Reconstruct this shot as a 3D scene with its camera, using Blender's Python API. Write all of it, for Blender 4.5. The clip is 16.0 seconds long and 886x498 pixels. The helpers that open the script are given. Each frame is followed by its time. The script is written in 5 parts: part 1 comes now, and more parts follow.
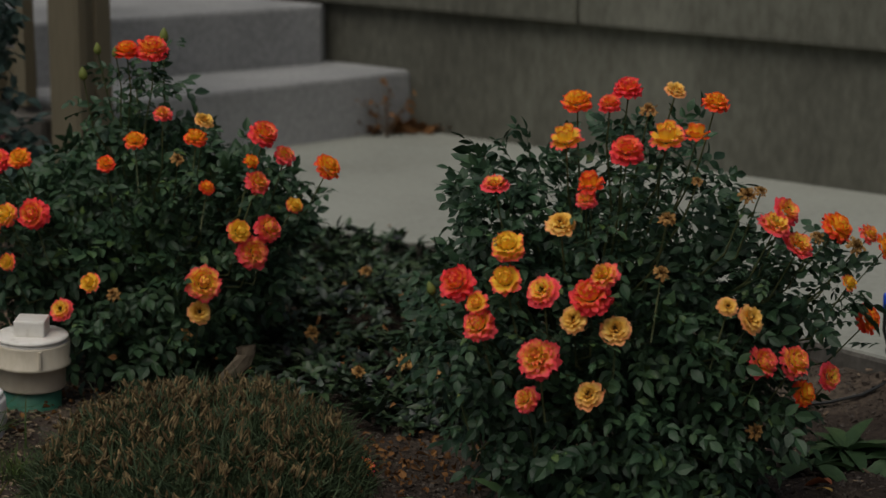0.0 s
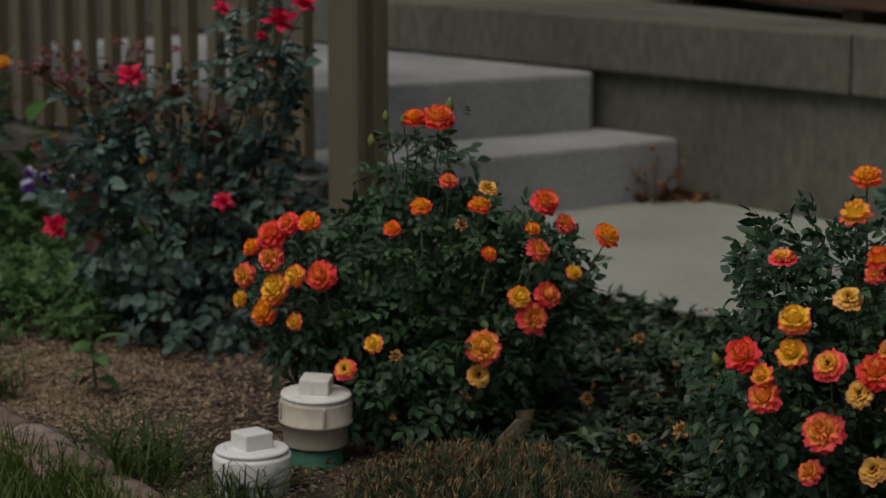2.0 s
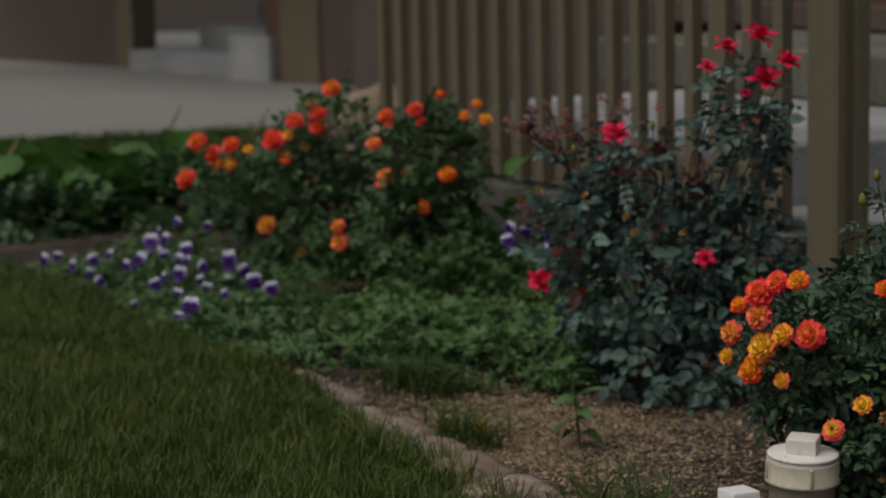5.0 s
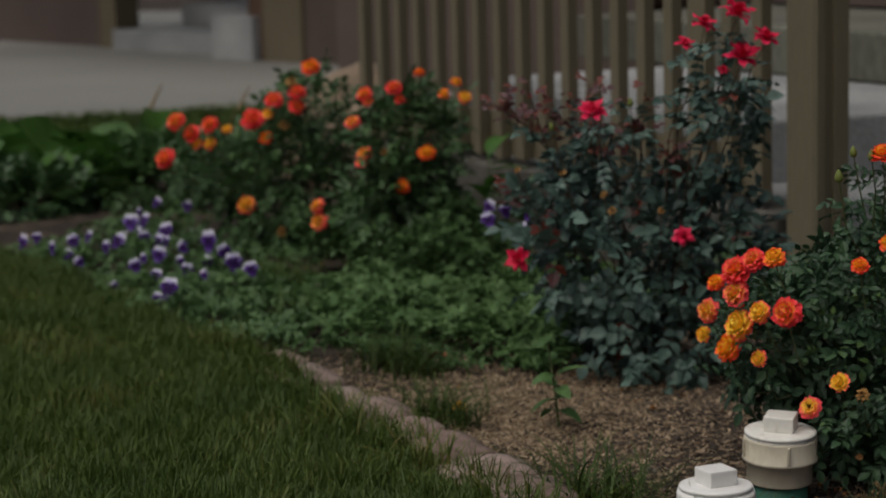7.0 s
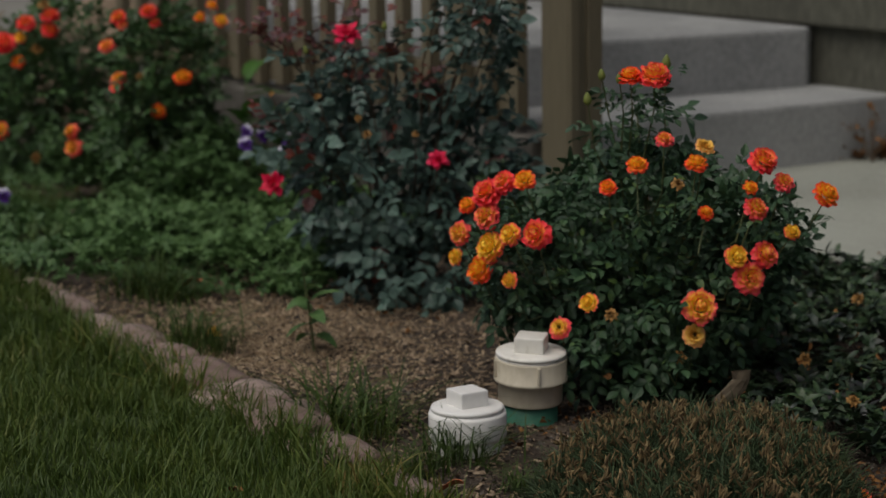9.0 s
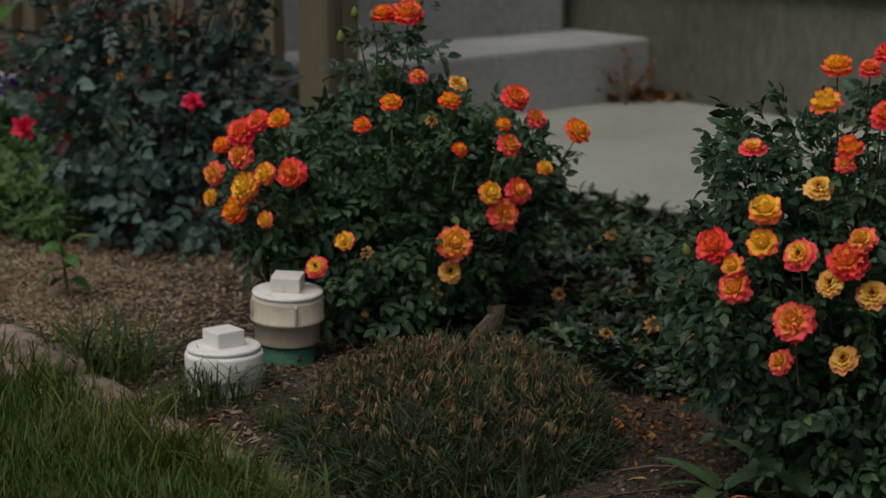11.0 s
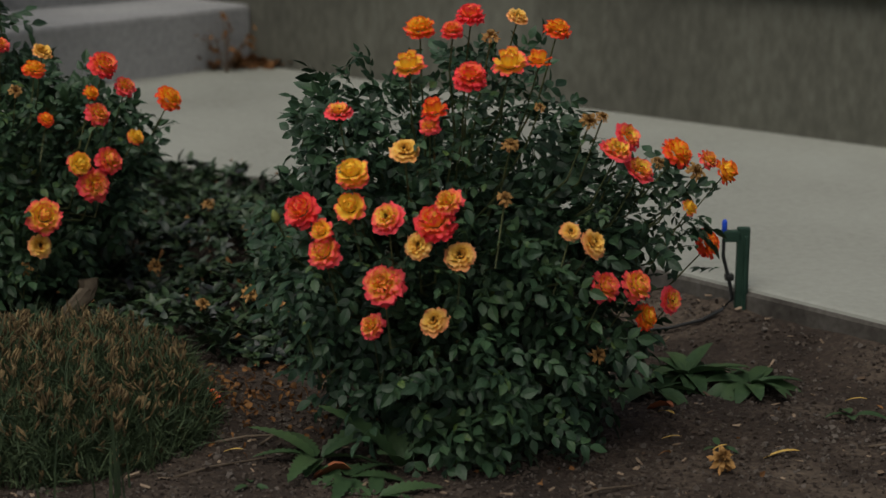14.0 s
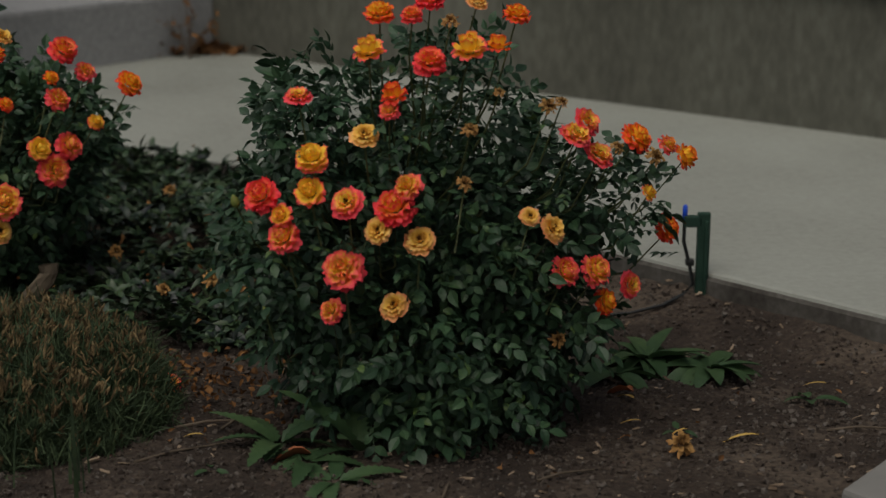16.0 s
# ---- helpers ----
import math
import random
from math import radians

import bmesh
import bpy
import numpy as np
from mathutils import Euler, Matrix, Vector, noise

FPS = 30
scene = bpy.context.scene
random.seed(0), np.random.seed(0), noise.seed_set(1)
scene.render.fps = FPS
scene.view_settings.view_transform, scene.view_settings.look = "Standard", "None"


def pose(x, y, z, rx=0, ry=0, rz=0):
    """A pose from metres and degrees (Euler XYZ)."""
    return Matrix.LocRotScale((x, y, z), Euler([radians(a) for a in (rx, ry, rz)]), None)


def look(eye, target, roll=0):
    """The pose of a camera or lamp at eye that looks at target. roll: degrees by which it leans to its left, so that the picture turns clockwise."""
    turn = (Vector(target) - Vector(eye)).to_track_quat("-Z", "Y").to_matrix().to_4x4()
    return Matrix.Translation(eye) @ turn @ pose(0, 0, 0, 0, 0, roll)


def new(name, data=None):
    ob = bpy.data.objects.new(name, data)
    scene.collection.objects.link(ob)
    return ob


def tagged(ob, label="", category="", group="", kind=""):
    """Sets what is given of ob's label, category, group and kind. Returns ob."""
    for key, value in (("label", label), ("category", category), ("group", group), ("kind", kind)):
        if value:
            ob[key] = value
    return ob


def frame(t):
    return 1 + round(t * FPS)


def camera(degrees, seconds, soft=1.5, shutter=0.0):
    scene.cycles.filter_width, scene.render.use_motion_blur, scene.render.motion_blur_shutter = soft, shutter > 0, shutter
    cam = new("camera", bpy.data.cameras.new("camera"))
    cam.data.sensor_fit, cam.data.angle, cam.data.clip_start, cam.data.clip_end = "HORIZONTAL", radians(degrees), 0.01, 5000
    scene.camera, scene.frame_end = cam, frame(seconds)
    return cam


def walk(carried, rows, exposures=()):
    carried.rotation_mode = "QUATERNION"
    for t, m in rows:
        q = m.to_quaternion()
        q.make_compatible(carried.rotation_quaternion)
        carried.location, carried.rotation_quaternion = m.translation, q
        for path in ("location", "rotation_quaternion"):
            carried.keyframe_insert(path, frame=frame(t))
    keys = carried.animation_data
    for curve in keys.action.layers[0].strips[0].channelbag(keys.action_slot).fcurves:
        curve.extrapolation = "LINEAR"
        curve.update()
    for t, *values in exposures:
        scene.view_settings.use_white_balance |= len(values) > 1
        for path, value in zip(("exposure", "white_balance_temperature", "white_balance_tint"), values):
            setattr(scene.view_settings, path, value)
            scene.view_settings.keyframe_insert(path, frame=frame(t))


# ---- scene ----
cam = camera(23.9, 16.0, soft=1.5)
cam.data.dof.use_dof = True
cam.data.dof.focus_distance = 3.35
cam.data.dof.aperture_fstop = 5.0
# seconds, x, y, z, pitch, roll, yaw
PATH = [
    (0.0, 0.048, 0.038, 1.075, -11.915, 0.163, -5.899),
    (0.5, 0.028, 0.030, 1.079, -11.589, 0.071, -4.055),
    (1.0, 0.011, -0.005, 1.089, -11.294, 0.007, -1.641),
    (1.5, 0.000, 0.000, 1.090, -10.714, -0.000, -0.000),
    (2.0, -0.014, -0.013, 1.095, -10.226, 0.088, 0.978),
    (2.5, -0.034, -0.025, 1.097, -10.251, -0.132, 3.339),
    (3.0, -0.053, -0.037, 1.105, -10.146, -0.519, 6.360),
    (3.5, -0.057, -0.042, 1.106, -9.713, -0.806, 9.118),
    (4.0, -0.069, -0.038, 1.110, -9.318, -1.024, 10.649),
    (4.5, -0.077, -0.046, 1.111, -9.018, -1.133, 12.147),
    (4.7, -0.077, -0.051, 1.110, -8.882, -1.169, 12.656),
    (5.75, -0.075, -0.043, 1.113, -8.380, -1.420, 14.700),
    (6.8, -0.064, -0.030, 1.114, -8.936, -1.586, 13.926),
    (7.0, -0.058, -0.029, 1.111, -9.296, -1.551, 13.136),
    (7.5, -0.043, -0.028, 1.105, -10.011, -1.399, 10.771),
    (8.0, -0.042, -0.022, 1.107, -10.703, -1.158, 9.007),
    (8.2, -0.032, -0.020, 1.110, -10.882, -1.071, 8.603),
    (10.3, -0.022, -0.001, 1.071, -12.191, -0.519, 2.980),
    (10.5, -0.019, -0.002, 1.068, -12.332, -0.457, 2.314),
    (11.0, -0.009, -0.009, 1.069, -12.697, -0.200, 0.244),
    (11.5, -0.003, -0.015, 1.068, -12.798, -0.026, -1.521),
    (12.0, 0.007, -0.032, 1.070, -12.846, 0.214, -3.518),
    (12.5, 0.017, -0.030, 1.066, -13.150, 0.317, -5.398),
    (13.0, 0.031, -0.016, 1.071, -13.723, 0.391, -7.101),
    (13.5, 0.041, 0.023, 1.055, -13.638, 0.470, -8.560),
    (14.0, 0.042, 0.031, 1.056, -13.495, 0.569, -10.368),
    (14.5, 0.046, 0.028, 1.055, -13.505, 0.415, -10.747),
    (15.0, 0.043, 0.031, 1.052, -13.680, 0.512, -11.012),
    (15.5, 0.047, 0.029, 1.051, -13.815, 0.620, -11.232),
    (16.0, 0.051, 0.025, 1.053, -13.827, 0.766, -11.313),
]
walk(cam, [(t, pose(x, y, z, 90 + p, 0, w) @ pose(0, 0, 0, 0, 0, r)) for t, x, y, z, p, r, w in PATH],
     [(0.0, 0.56), (1.0, 0.56), (2.0, 0.47), (3.0, 0.52), (3.7, 0.64), (4.7, 0.70), (7.0, 0.77), (8.2, 0.76), (10.5, 0.72), (12.0, 0.65), (12.8, 0.80), (13.7, 0.82), (14.1, 0.78), (14.5, 0.63), (16.0, 0.56)])

# ---- light: a dull overcast afternoon ----
world = bpy.data.worlds.new("overcast_sky")
scene.world = world
world.use_nodes = True
wt = world.node_tree
sky = wt.nodes.new("ShaderNodeTexSky")
sky.sky_type = "NISHITA"
sky.sun_disc = False
sky.sun_elevation = radians(52)
sky.sun_rotation = radians(200)
sky.dust_density = 4.0
wt.links.new(sky.outputs[0], wt.nodes["Background"].inputs[0])
wt.nodes["Background"].inputs[1].default_value = 0.03
sun = new("sun", bpy.data.lights.new("sun", "SUN"))
sun.data.energy, sun.data.angle, sun.data.color = 1.05, radians(60), (1.0, 0.965, 0.90)
sun.matrix_world = look((0, 0, 8), (0.5, 0.35, 6.7))

# ---- materials ----
def mat(name, stops, scale=8.0, rough=0.85, bump=0.3, detail=8.0, fine=60.0, metal=0.0, stretch=(1, 1, 1), distance=0.004, spec=0.3, vary=0.0, mottle=None):
    """Noise of two scales between the colours of stops, with relief."""
    m = bpy.data.materials.new(name)
    m.use_nodes = True
    nt = m.node_tree
    b = nt.nodes["Principled BSDF"]
    tc = nt.nodes.new("ShaderNodeTexCoord")
    mp = nt.nodes.new("ShaderNodeMapping")
    mp.inputs["Scale"].default_value = stretch
    nt.links.new(tc.outputs["Object"], mp.inputs[0])
    n1, n2 = nt.nodes.new("ShaderNodeTexNoise"), nt.nodes.new("ShaderNodeTexNoise")
    for n, s in ((n1, scale), (n2, fine)):
        n.inputs["Scale"].default_value = s
        n.inputs["Detail"].default_value = detail
        nt.links.new(mp.outputs[0], n.inputs["Vector"])
    add = nt.nodes.new("ShaderNodeMath")
    add.operation = "MULTIPLY_ADD"
    add.inputs[1].default_value = 0.45
    nt.links.new(n2.outputs[0], add.inputs[0])
    sub = nt.nodes.new("ShaderNodeMath")
    sub.operation = "MULTIPLY_ADD"
    sub.inputs[1].default_value = 0.75
    sub.inputs[2].default_value = -0.1
    nt.links.new(n1.outputs[0], sub.inputs[0])
    nt.links.new(sub.outputs[0], add.inputs[2])
    last = add.outputs[0]
    if vary:
        oi = nt.nodes.new("ShaderNodeObjectInfo")
        ge = nt.nodes.new("ShaderNodeNewGeometry")
        s1 = nt.nodes.new("ShaderNodeMath")
        s1.operation = "ADD"
        nt.links.new(oi.outputs["Random"], s1.inputs[0])
        nt.links.new(ge.outputs["Random Per Island"], s1.inputs[1])
        s2 = nt.nodes.new("ShaderNodeMath")
        s2.operation = "MULTIPLY_ADD"
        s2.inputs[1].default_value = vary
        nt.links.new(s1.outputs[0], s2.inputs[0])
        off = nt.nodes.new("ShaderNodeMath")
        off.operation = "SUBTRACT"
        off.inputs[1].default_value = vary
        nt.links.new(last, off.inputs[0])
        nt.links.new(off.outputs[0], s2.inputs[2])
        last = s2.outputs[0]
    ramp = nt.nodes.new("ShaderNodeValToRGB")
    while len(ramp.color_ramp.elements) < len(stops):
        ramp.color_ramp.elements.new(0.5)
    for e, (p, c) in zip(ramp.color_ramp.elements, stops):
        e.position, e.color = p, (*c, 1)
    nt.links.new(last, ramp.inputs[0])
    nt.links.new(ramp.outputs[0], b.inputs["Base Color"])
    b.inputs["Roughness"].default_value = rough
    b.inputs["Metallic"].default_value = metal
    b.inputs["Specular IOR Level"].default_value = spec
    bp = nt.nodes.new("ShaderNodeBump")
    bp.inputs["Strength"].default_value = bump
    bp.inputs["Distance"].default_value = distance
    nt.links.new(add.outputs[0], bp.inputs["Height"])
    nt.links.new(bp.outputs[0], b.inputs["Normal"])
    return m


def translucent(m, amount):
    """Thin leaves and petals let some light through."""
    nt = m.node_tree
    b = nt.nodes["Principled BSDF"]
    tr = nt.nodes.new("ShaderNodeBsdfTranslucent")
    mix = nt.nodes.new("ShaderNodeMixShader")
    mix.inputs[0].default_value = amount
    nt.links.new(b.inputs["Base Color"].links[0].from_socket, tr.inputs["Color"])
    nt.links.new(b.outputs[0], mix.inputs[1])
    nt.links.new(tr.outputs[0], mix.inputs[2])
    nt.links.new(mix.outputs[0], nt.nodes["Material Output"].inputs["Surface"])
    return m


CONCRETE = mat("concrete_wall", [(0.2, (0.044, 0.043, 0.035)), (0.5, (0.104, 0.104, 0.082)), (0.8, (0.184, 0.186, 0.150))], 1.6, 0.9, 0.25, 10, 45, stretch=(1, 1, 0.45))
STEP_MAT = mat("concrete_step", [(0.25, (0.165, 0.171, 0.171)), (0.55, (0.299, 0.303, 0.298)), (0.8, (0.431, 0.432, 0.419))], 2.2, 0.9, 0.2, 10, 60)
WALK_MAT = mat("concrete_walk", [(0.25, (0.196, 0.203, 0.173)), (0.5, (0.278, 0.286, 0.247)), (0.8, (0.342, 0.356, 0.312))], 1.5, 0.9, 0.15, 10, 70)
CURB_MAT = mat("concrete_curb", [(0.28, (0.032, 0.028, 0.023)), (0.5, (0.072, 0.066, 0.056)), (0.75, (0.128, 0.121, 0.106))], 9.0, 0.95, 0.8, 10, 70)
FENCE_MAT = mat("fence_paint", [(0.25, (0.108, 0.092, 0.061)), (0.55, (0.142, 0.121, 0.079)), (0.85, (0.178, 0.152, 0.103))], 3.0, 0.7, 0.2, 8, 90, stretch=(1, 1, 0.15))
SOIL = mat("soil", [(0.25, (0.010, 0.007, 0.005)), (0.5, (0.040, 0.029, 0.021)), (0.72, (0.115, 0.089, 0.064))], 5.0, 1.0, 1.0, 12, 90, distance=0.02)
LAWN_MAT = mat("lawn_soil", [(0.3, (0.016, 0.025, 0.007)), (0.6, (0.033, 0.049, 0.012)), (0.8, (0.057, 0.066, 0.025))], 3.0, 1.0, 0.8, 10, 60)
DRIVE_MAT = mat("driveway", [(0.25, (0.166, 0.162, 0.146)), (0.55, (0.202, 0.198, 0.181)), (0.8, (0.230, 0.226, 0.207))], 0.5, 0.9, 0.1, 10, 20)
HOUSE_MAT = mat("house_wall", [(0.3, (0.077, 0.056, 0.048)), (0.6, (0.100, 0.074, 0.062)), (0.8, (0.118, 0.089, 0.074))], 1.5, 0.9, 0.2, 8, 30)
TRIM_MAT = mat("house_trim", [(0.3, (0.113, 0.092, 0.057)), (0.7, (0.143, 0.117, 0.075))], 2.0, 0.8, 0.1, 6, 30)
BRICK_MAT = mat("house_brick", [(0.3, (0.066, 0.037, 0.025)), (0.6, (0.098, 0.057, 0.039)), (0.8, (0.123, 0.078, 0.057))], 4.0, 0.9, 0.3, 8, 40, vary=0.3)
PVC = mat("white_plastic", [(0.3, (0.684, 0.674, 0.646)), (0.6, (0.760, 0.750, 0.722)), (0.85, (0.798, 0.788, 0.760))], 14.0, 0.45, 0.05, 6, 90, spec=0.5)
CREAM = mat("cream_plastic", [(0.25, (0.335, 0.289, 0.207)), (0.5, (0.478, 0.430, 0.332)), (0.8, (0.558, 0.516, 0.413))], 9.0, 0.5, 0.08, 8, 70, spec=0.45, stretch=(1, 1, 0.5))
GREEN_PIPE = mat("green_pipe", [(0.25, (0.025, 0.098, 0.066)), (0.6, (0.041, 0.156, 0.102)), (0.85, (0.098, 0.197, 0.139))], 9.0, 0.5, 0.08, 8, 70)
PAVER = mat("edging_stone", [(0.22, (0.105, 0.070, 0.060)), (0.5, (0.225, 0.155, 0.132)), (0.8, (0.36, 0.275, 0.24))], 14.0, 0.95, 1.0, 12, 160, vary=0.3, distance=0.008)


# ---- builders ----
def mesh_object(name, verts, faces, material, parent=None, label="", smooth=False):
    me = bpy.data.meshes.new(name)
    me.from_pydata([tuple(v) for v in verts], [], faces)
    me.update()
    if smooth:
        me.polygons.foreach_set("use_smooth", [True] * len(me.polygons))
    me.materials.append(material)
    ob = new(name, me)
    if parent:
        ob.parent = parent
    if label:
        ob["label"] = label
    return ob


def part(name, bm, material, parent=None, label="", smooth=False):
    me = bpy.data.meshes.new(name)
    bm.to_mesh(me)
    bm.free()
    if smooth:
        me.polygons.foreach_set("use_smooth", [True] * len(me.polygons))
    me.materials.append(material)
    ob = new(name, me)
    if parent:
        ob.parent = parent
    if label:
        ob["label"] = label
    return ob


def prism(points, z0, z1, bevel=0.01, segments=2):
    """A slab over a plan polygon."""
    bm = bmesh.new()
    low = [bm.verts.new((x, y, z0)) for x, y in points]
    high = [bm.verts.new((x, y, z1)) for x, y in points]
    n = len(points)
    top = bm.faces.new(high)
    bm.faces.new(low[::-1])
    for i in range(n):
        bm.faces.new((low[i], low[(i + 1) % n], high[(i + 1) % n], high[i]))
    bmesh.ops.recalc_face_normals(bm, faces=bm.faces)
    if bevel:
        bmesh.ops.bevel(bm, geom=list(top.edges), offset=bevel, segments=segments, affect="EDGES", profile=0.6)
    return bm


def box(sx, sy, sz, bevel=0.004, at=(0, 0, 0), segments=2):
    bm = bmesh.new()
    bmesh.ops.create_cube(bm, size=1)
    bmesh.ops.scale(bm, vec=(sx, sy, sz), verts=bm.verts)
    if bevel:
        bmesh.ops.bevel(bm, geom=list(bm.edges), offset=bevel, segments=segments, affect="EDGES", profile=0.6)
    bmesh.ops.translate(bm, vec=at, verts=bm.verts)
    return bm


def lathe(profile, steps=40):
    """A turned form from (radius, height) pairs."""
    bm = bmesh.new()
    rings = []
    for r, z in profile:
        if r < 1e-5:
            rings.append([bm.verts.new((0, 0, z))])
        else:
            rings.append([bm.verts.new((r * math.cos(2 * math.pi * k / steps), r * math.sin(2 * math.pi * k / steps), z)) for k in range(steps)])
    for a, b in zip(rings, rings[1:]):
        for k in range(steps):
            j = (k + 1) % steps
            if len(a) == 1 and len(b) > 1:
                bm.faces.new((a[0], b[k], b[j]))
            elif len(b) == 1 and len(a) > 1:
                bm.faces.new((a[k], a[j], b[0]))
            elif len(a) > 1:
                bm.faces.new((a[k], a[j], b[j], b[k]))
    bmesh.ops.recalc_face_normals(bm, faces=bm.faces)
    return bm


def empty(name, m, label, category, group="", kind=""):
    ob = new(name)
    ob.matrix_world = m
    return tagged(ob, label, category, group, kind)


# ---- the large structure ----
SLAB, RISE = 0.08, 0.1875
YARD = pose(0.58, 6.59, 0, 0, 0, -47.7)          # along the porch wall; +y goes into the house


def yard(x, y):
    p = YARD @ Vector((x, y, 0))
    return p.x, p.y


def inside(poly, x, y):
    hit = False
    for (x0, y0), (x1, y1) in zip(poly, poly[1:] + poly[:1]):
        if (y0 > y) != (y1 > y) and x < (x1 - x0) * (y - y0) / (y1 - y0) + x0:
            hit = not hit
    return hit


WALK_EDGE = [(1.92, 2.70), (1.465, 3.368), (1.213, 3.762), (0.86, 4.30), (0.60, 4.70), (0.50, 4.80), (0.38, 4.88), (0.27, 5.02), (0.16, 5.22), (0.02, 5.50), (-0.25, 5.90)]


def bank(x, y):
    """Soil washed up against the curb."""
    near = 9.0
    for (x0, y0), (x1, y1) in zip(WALK_EDGE[:4], WALK_EDGE[1:5]):
        dx, dy = x1 - x0, y1 - y0
        t = min(1.0, max(0.0, ((x - x0) * dx + (y - y0) * dy) / (dx * dx + dy * dy)))
        near = min(near, math.hypot(x - x0 - t * dx, y - y0 - t * dy))
    if near > 0.4:
        return 0.0
    return (0.034 + 0.016 * noise.noise(Vector((x * 8, y * 8, 5.0))) + 0.007 * noise.noise(Vector((x * 22, y * 22, 1.0)))) * math.exp(-(near / 0.13) ** 2)


def swell(x, y):
    """The bed's gentle unevenness."""
    return bank(x, y) + 0.012 * noise.noise(Vector((x * 2.3, y * 2.3, 3.1))) + 0.006 * noise.noise(Vector((x * 9, y * 9, 1.7)))


# the ground: one sheet out to the horizon, fine near the bed
def axis(lo, hi, step, far):
    inner = list(np.arange(lo, hi + 1e-6, step))
    grow, out_l, out_r = step, [], []
    a, b = lo, hi
    while a > -far:
        grow *= 1.6
        a -= grow
        b += grow
        out_l.append(a)
        out_r.append(b)
    return out_l[::-1] + inner + out_r


gx, gy = axis(-3.2, 2.4, 0.05, 900), axis(2.0, 7.6, 0.05, 900)
gv, gf = [], []
for y in gy:
    for x in gx:
        near = -3.3 < x < 2.5 and 1.9 < y < 7.7
        gv.append((x, y, swell(x, y) if near else 0.0))
for j in range(len(gy) - 1):
    for i in range(len(gx) - 1):
        k = j * len(gx) + i
        gf.append((k, k + 1, k + 1 + len(gx), k + len(gx)))
ground = mesh_object("ground", gv, gf, SOIL, smooth=True)
tagged(ground, "dark brown garden soil with mulch and grit", "ground", kind="structure")

walk_top = part("pavement", prism(WALK_EDGE + [(-0.45, 6.3), (0.3, 7.4), (0.65, 6.75), yard(0.0, 0.1), yard(6.0, 0.1), (4.6, 1.0)], -0.1, SLAB, 0.012), WALK_MAT)
tagged(walk_top, "pale grey concrete walkway with a rounded corner", "walkway", kind="structure")

# the two steps beside the porch, and the landing behind the fence
def along(p, d, s):
    return p[0] + d[0] * s, p[1] + d[1] * s


NOSE, NOSE_LOW = (-0.855, -0.518), (-0.796, -0.605)
a1, a2 = (0.615, 6.56), (0.345, 6.76)
step_low = part("step_1", prism([a1, along(a1, NOSE_LOW, 1.2), (-0.62, 6.1), (-1.2, 6.7), (-0.3, 8.0), (0.55, 6.95)], -0.05, SLAB + RISE, 0.014), STEP_MAT)
tagged(step_low, "grey concrete lower step with worn edge", "step", kind="structure")
step_high = part("step_2", prism([a2, along(a2, NOSE, 1.1), (-1.0, 6.45), yard(-2.50, -0.80), yard(-2.42, 0.02), (0.36, 6.80)], -0.05, SLAB + 2 * RISE, 0.014), STEP_MAT)
tagged(step_high, "grey concrete landing above the lower step", "landing", kind="structure")

porch = empty("porch", YARD, "grey poured concrete porch wall with a thick overhanging slab", "porch wall", kind="structure")
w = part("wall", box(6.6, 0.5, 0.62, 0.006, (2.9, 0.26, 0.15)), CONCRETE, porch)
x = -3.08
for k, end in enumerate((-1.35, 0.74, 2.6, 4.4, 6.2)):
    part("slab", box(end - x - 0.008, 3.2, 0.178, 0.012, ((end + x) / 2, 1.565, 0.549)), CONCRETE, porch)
    x = end
house_brick = empty("wall_house", YARD @ pose(0, 0.9, 0), "red-brown brick house wall above the porch", "house wall", kind="structure")
part("wall", box(10.2, 0.25, 3.2, 0.0, (1.0, 0.25, 2.2)), BRICK_MAT, house_brick)
part("side_wall", box(3.4, 0.25, 4.0, 0.0, (-5.8, 0.25, 1.8)), HOUSE_MAT, house_brick, "dull mauve-brown panelled wall")
part("sill_shadow_board", box(10.2, 0.1, 0.10, 0.004, (1.0, 0.07, 0.70)), HOUSE_MAT, house_brick)

# the slatted fence on its concrete kerb
FENCE = pose(-0.345, 5.66, 0, 0, 0, -47.4)
kerb = part("fence_kerb", box(2.5, 0.16, 0.36, 0.012, (-1.36, 0.03, 0.07)), CURB_MAT)
kerb.matrix_world = FENCE
tagged(kerb, "rough grey concrete kerb under the fence", "kerb", kind="structure")
fence = empty("fence", FENCE, "olive-tan painted wooden slatted fence with a corner post", "fence")
slat_mesh = None
k, s = 0, -0.255
while s > -2.66:
    if slat_mesh is None:
        ob = part("slat", box(0.044, 0.038, 1.1, 0.003), FENCE_MAT, fence)
        slat_mesh = ob.data
    else:
        ob = new("slat", slat_mesh)
        ob.parent = fence
    ob.location = (s + 0.02, 0.0, 0.27 + 0.55 + 0.004 * math.sin(k * 2.3))
    if k == 2:
        ob.scale = (1.9, 1, 1)
    s -= 0.1395
    k += 1
part("rail", box(2.38, 0.035, 0.14, 0.003, (-1.45, 0.04, 0.345)), FENCE_MAT, fence)
part("rail", box(2.6, 0.035, 0.09, 0.003, (-1.34, 0.04, 1.22)), FENCE_MAT, fence)
post = part("post", box(0.115, 0.115, 1.5, 0.006, (0.0, 0.0, 0.72)), FENCE_MAT, fence)
part("post_batten", box(0.012, 0.05, 1.45, 0.003, (0.064, 0.028, 0.73)), FENCE_MAT, post)
part("post_batten", box(0.012, 0.03, 1.45, 0.003, (0.064, -0.042, 0.73)), FENCE_MAT, post)

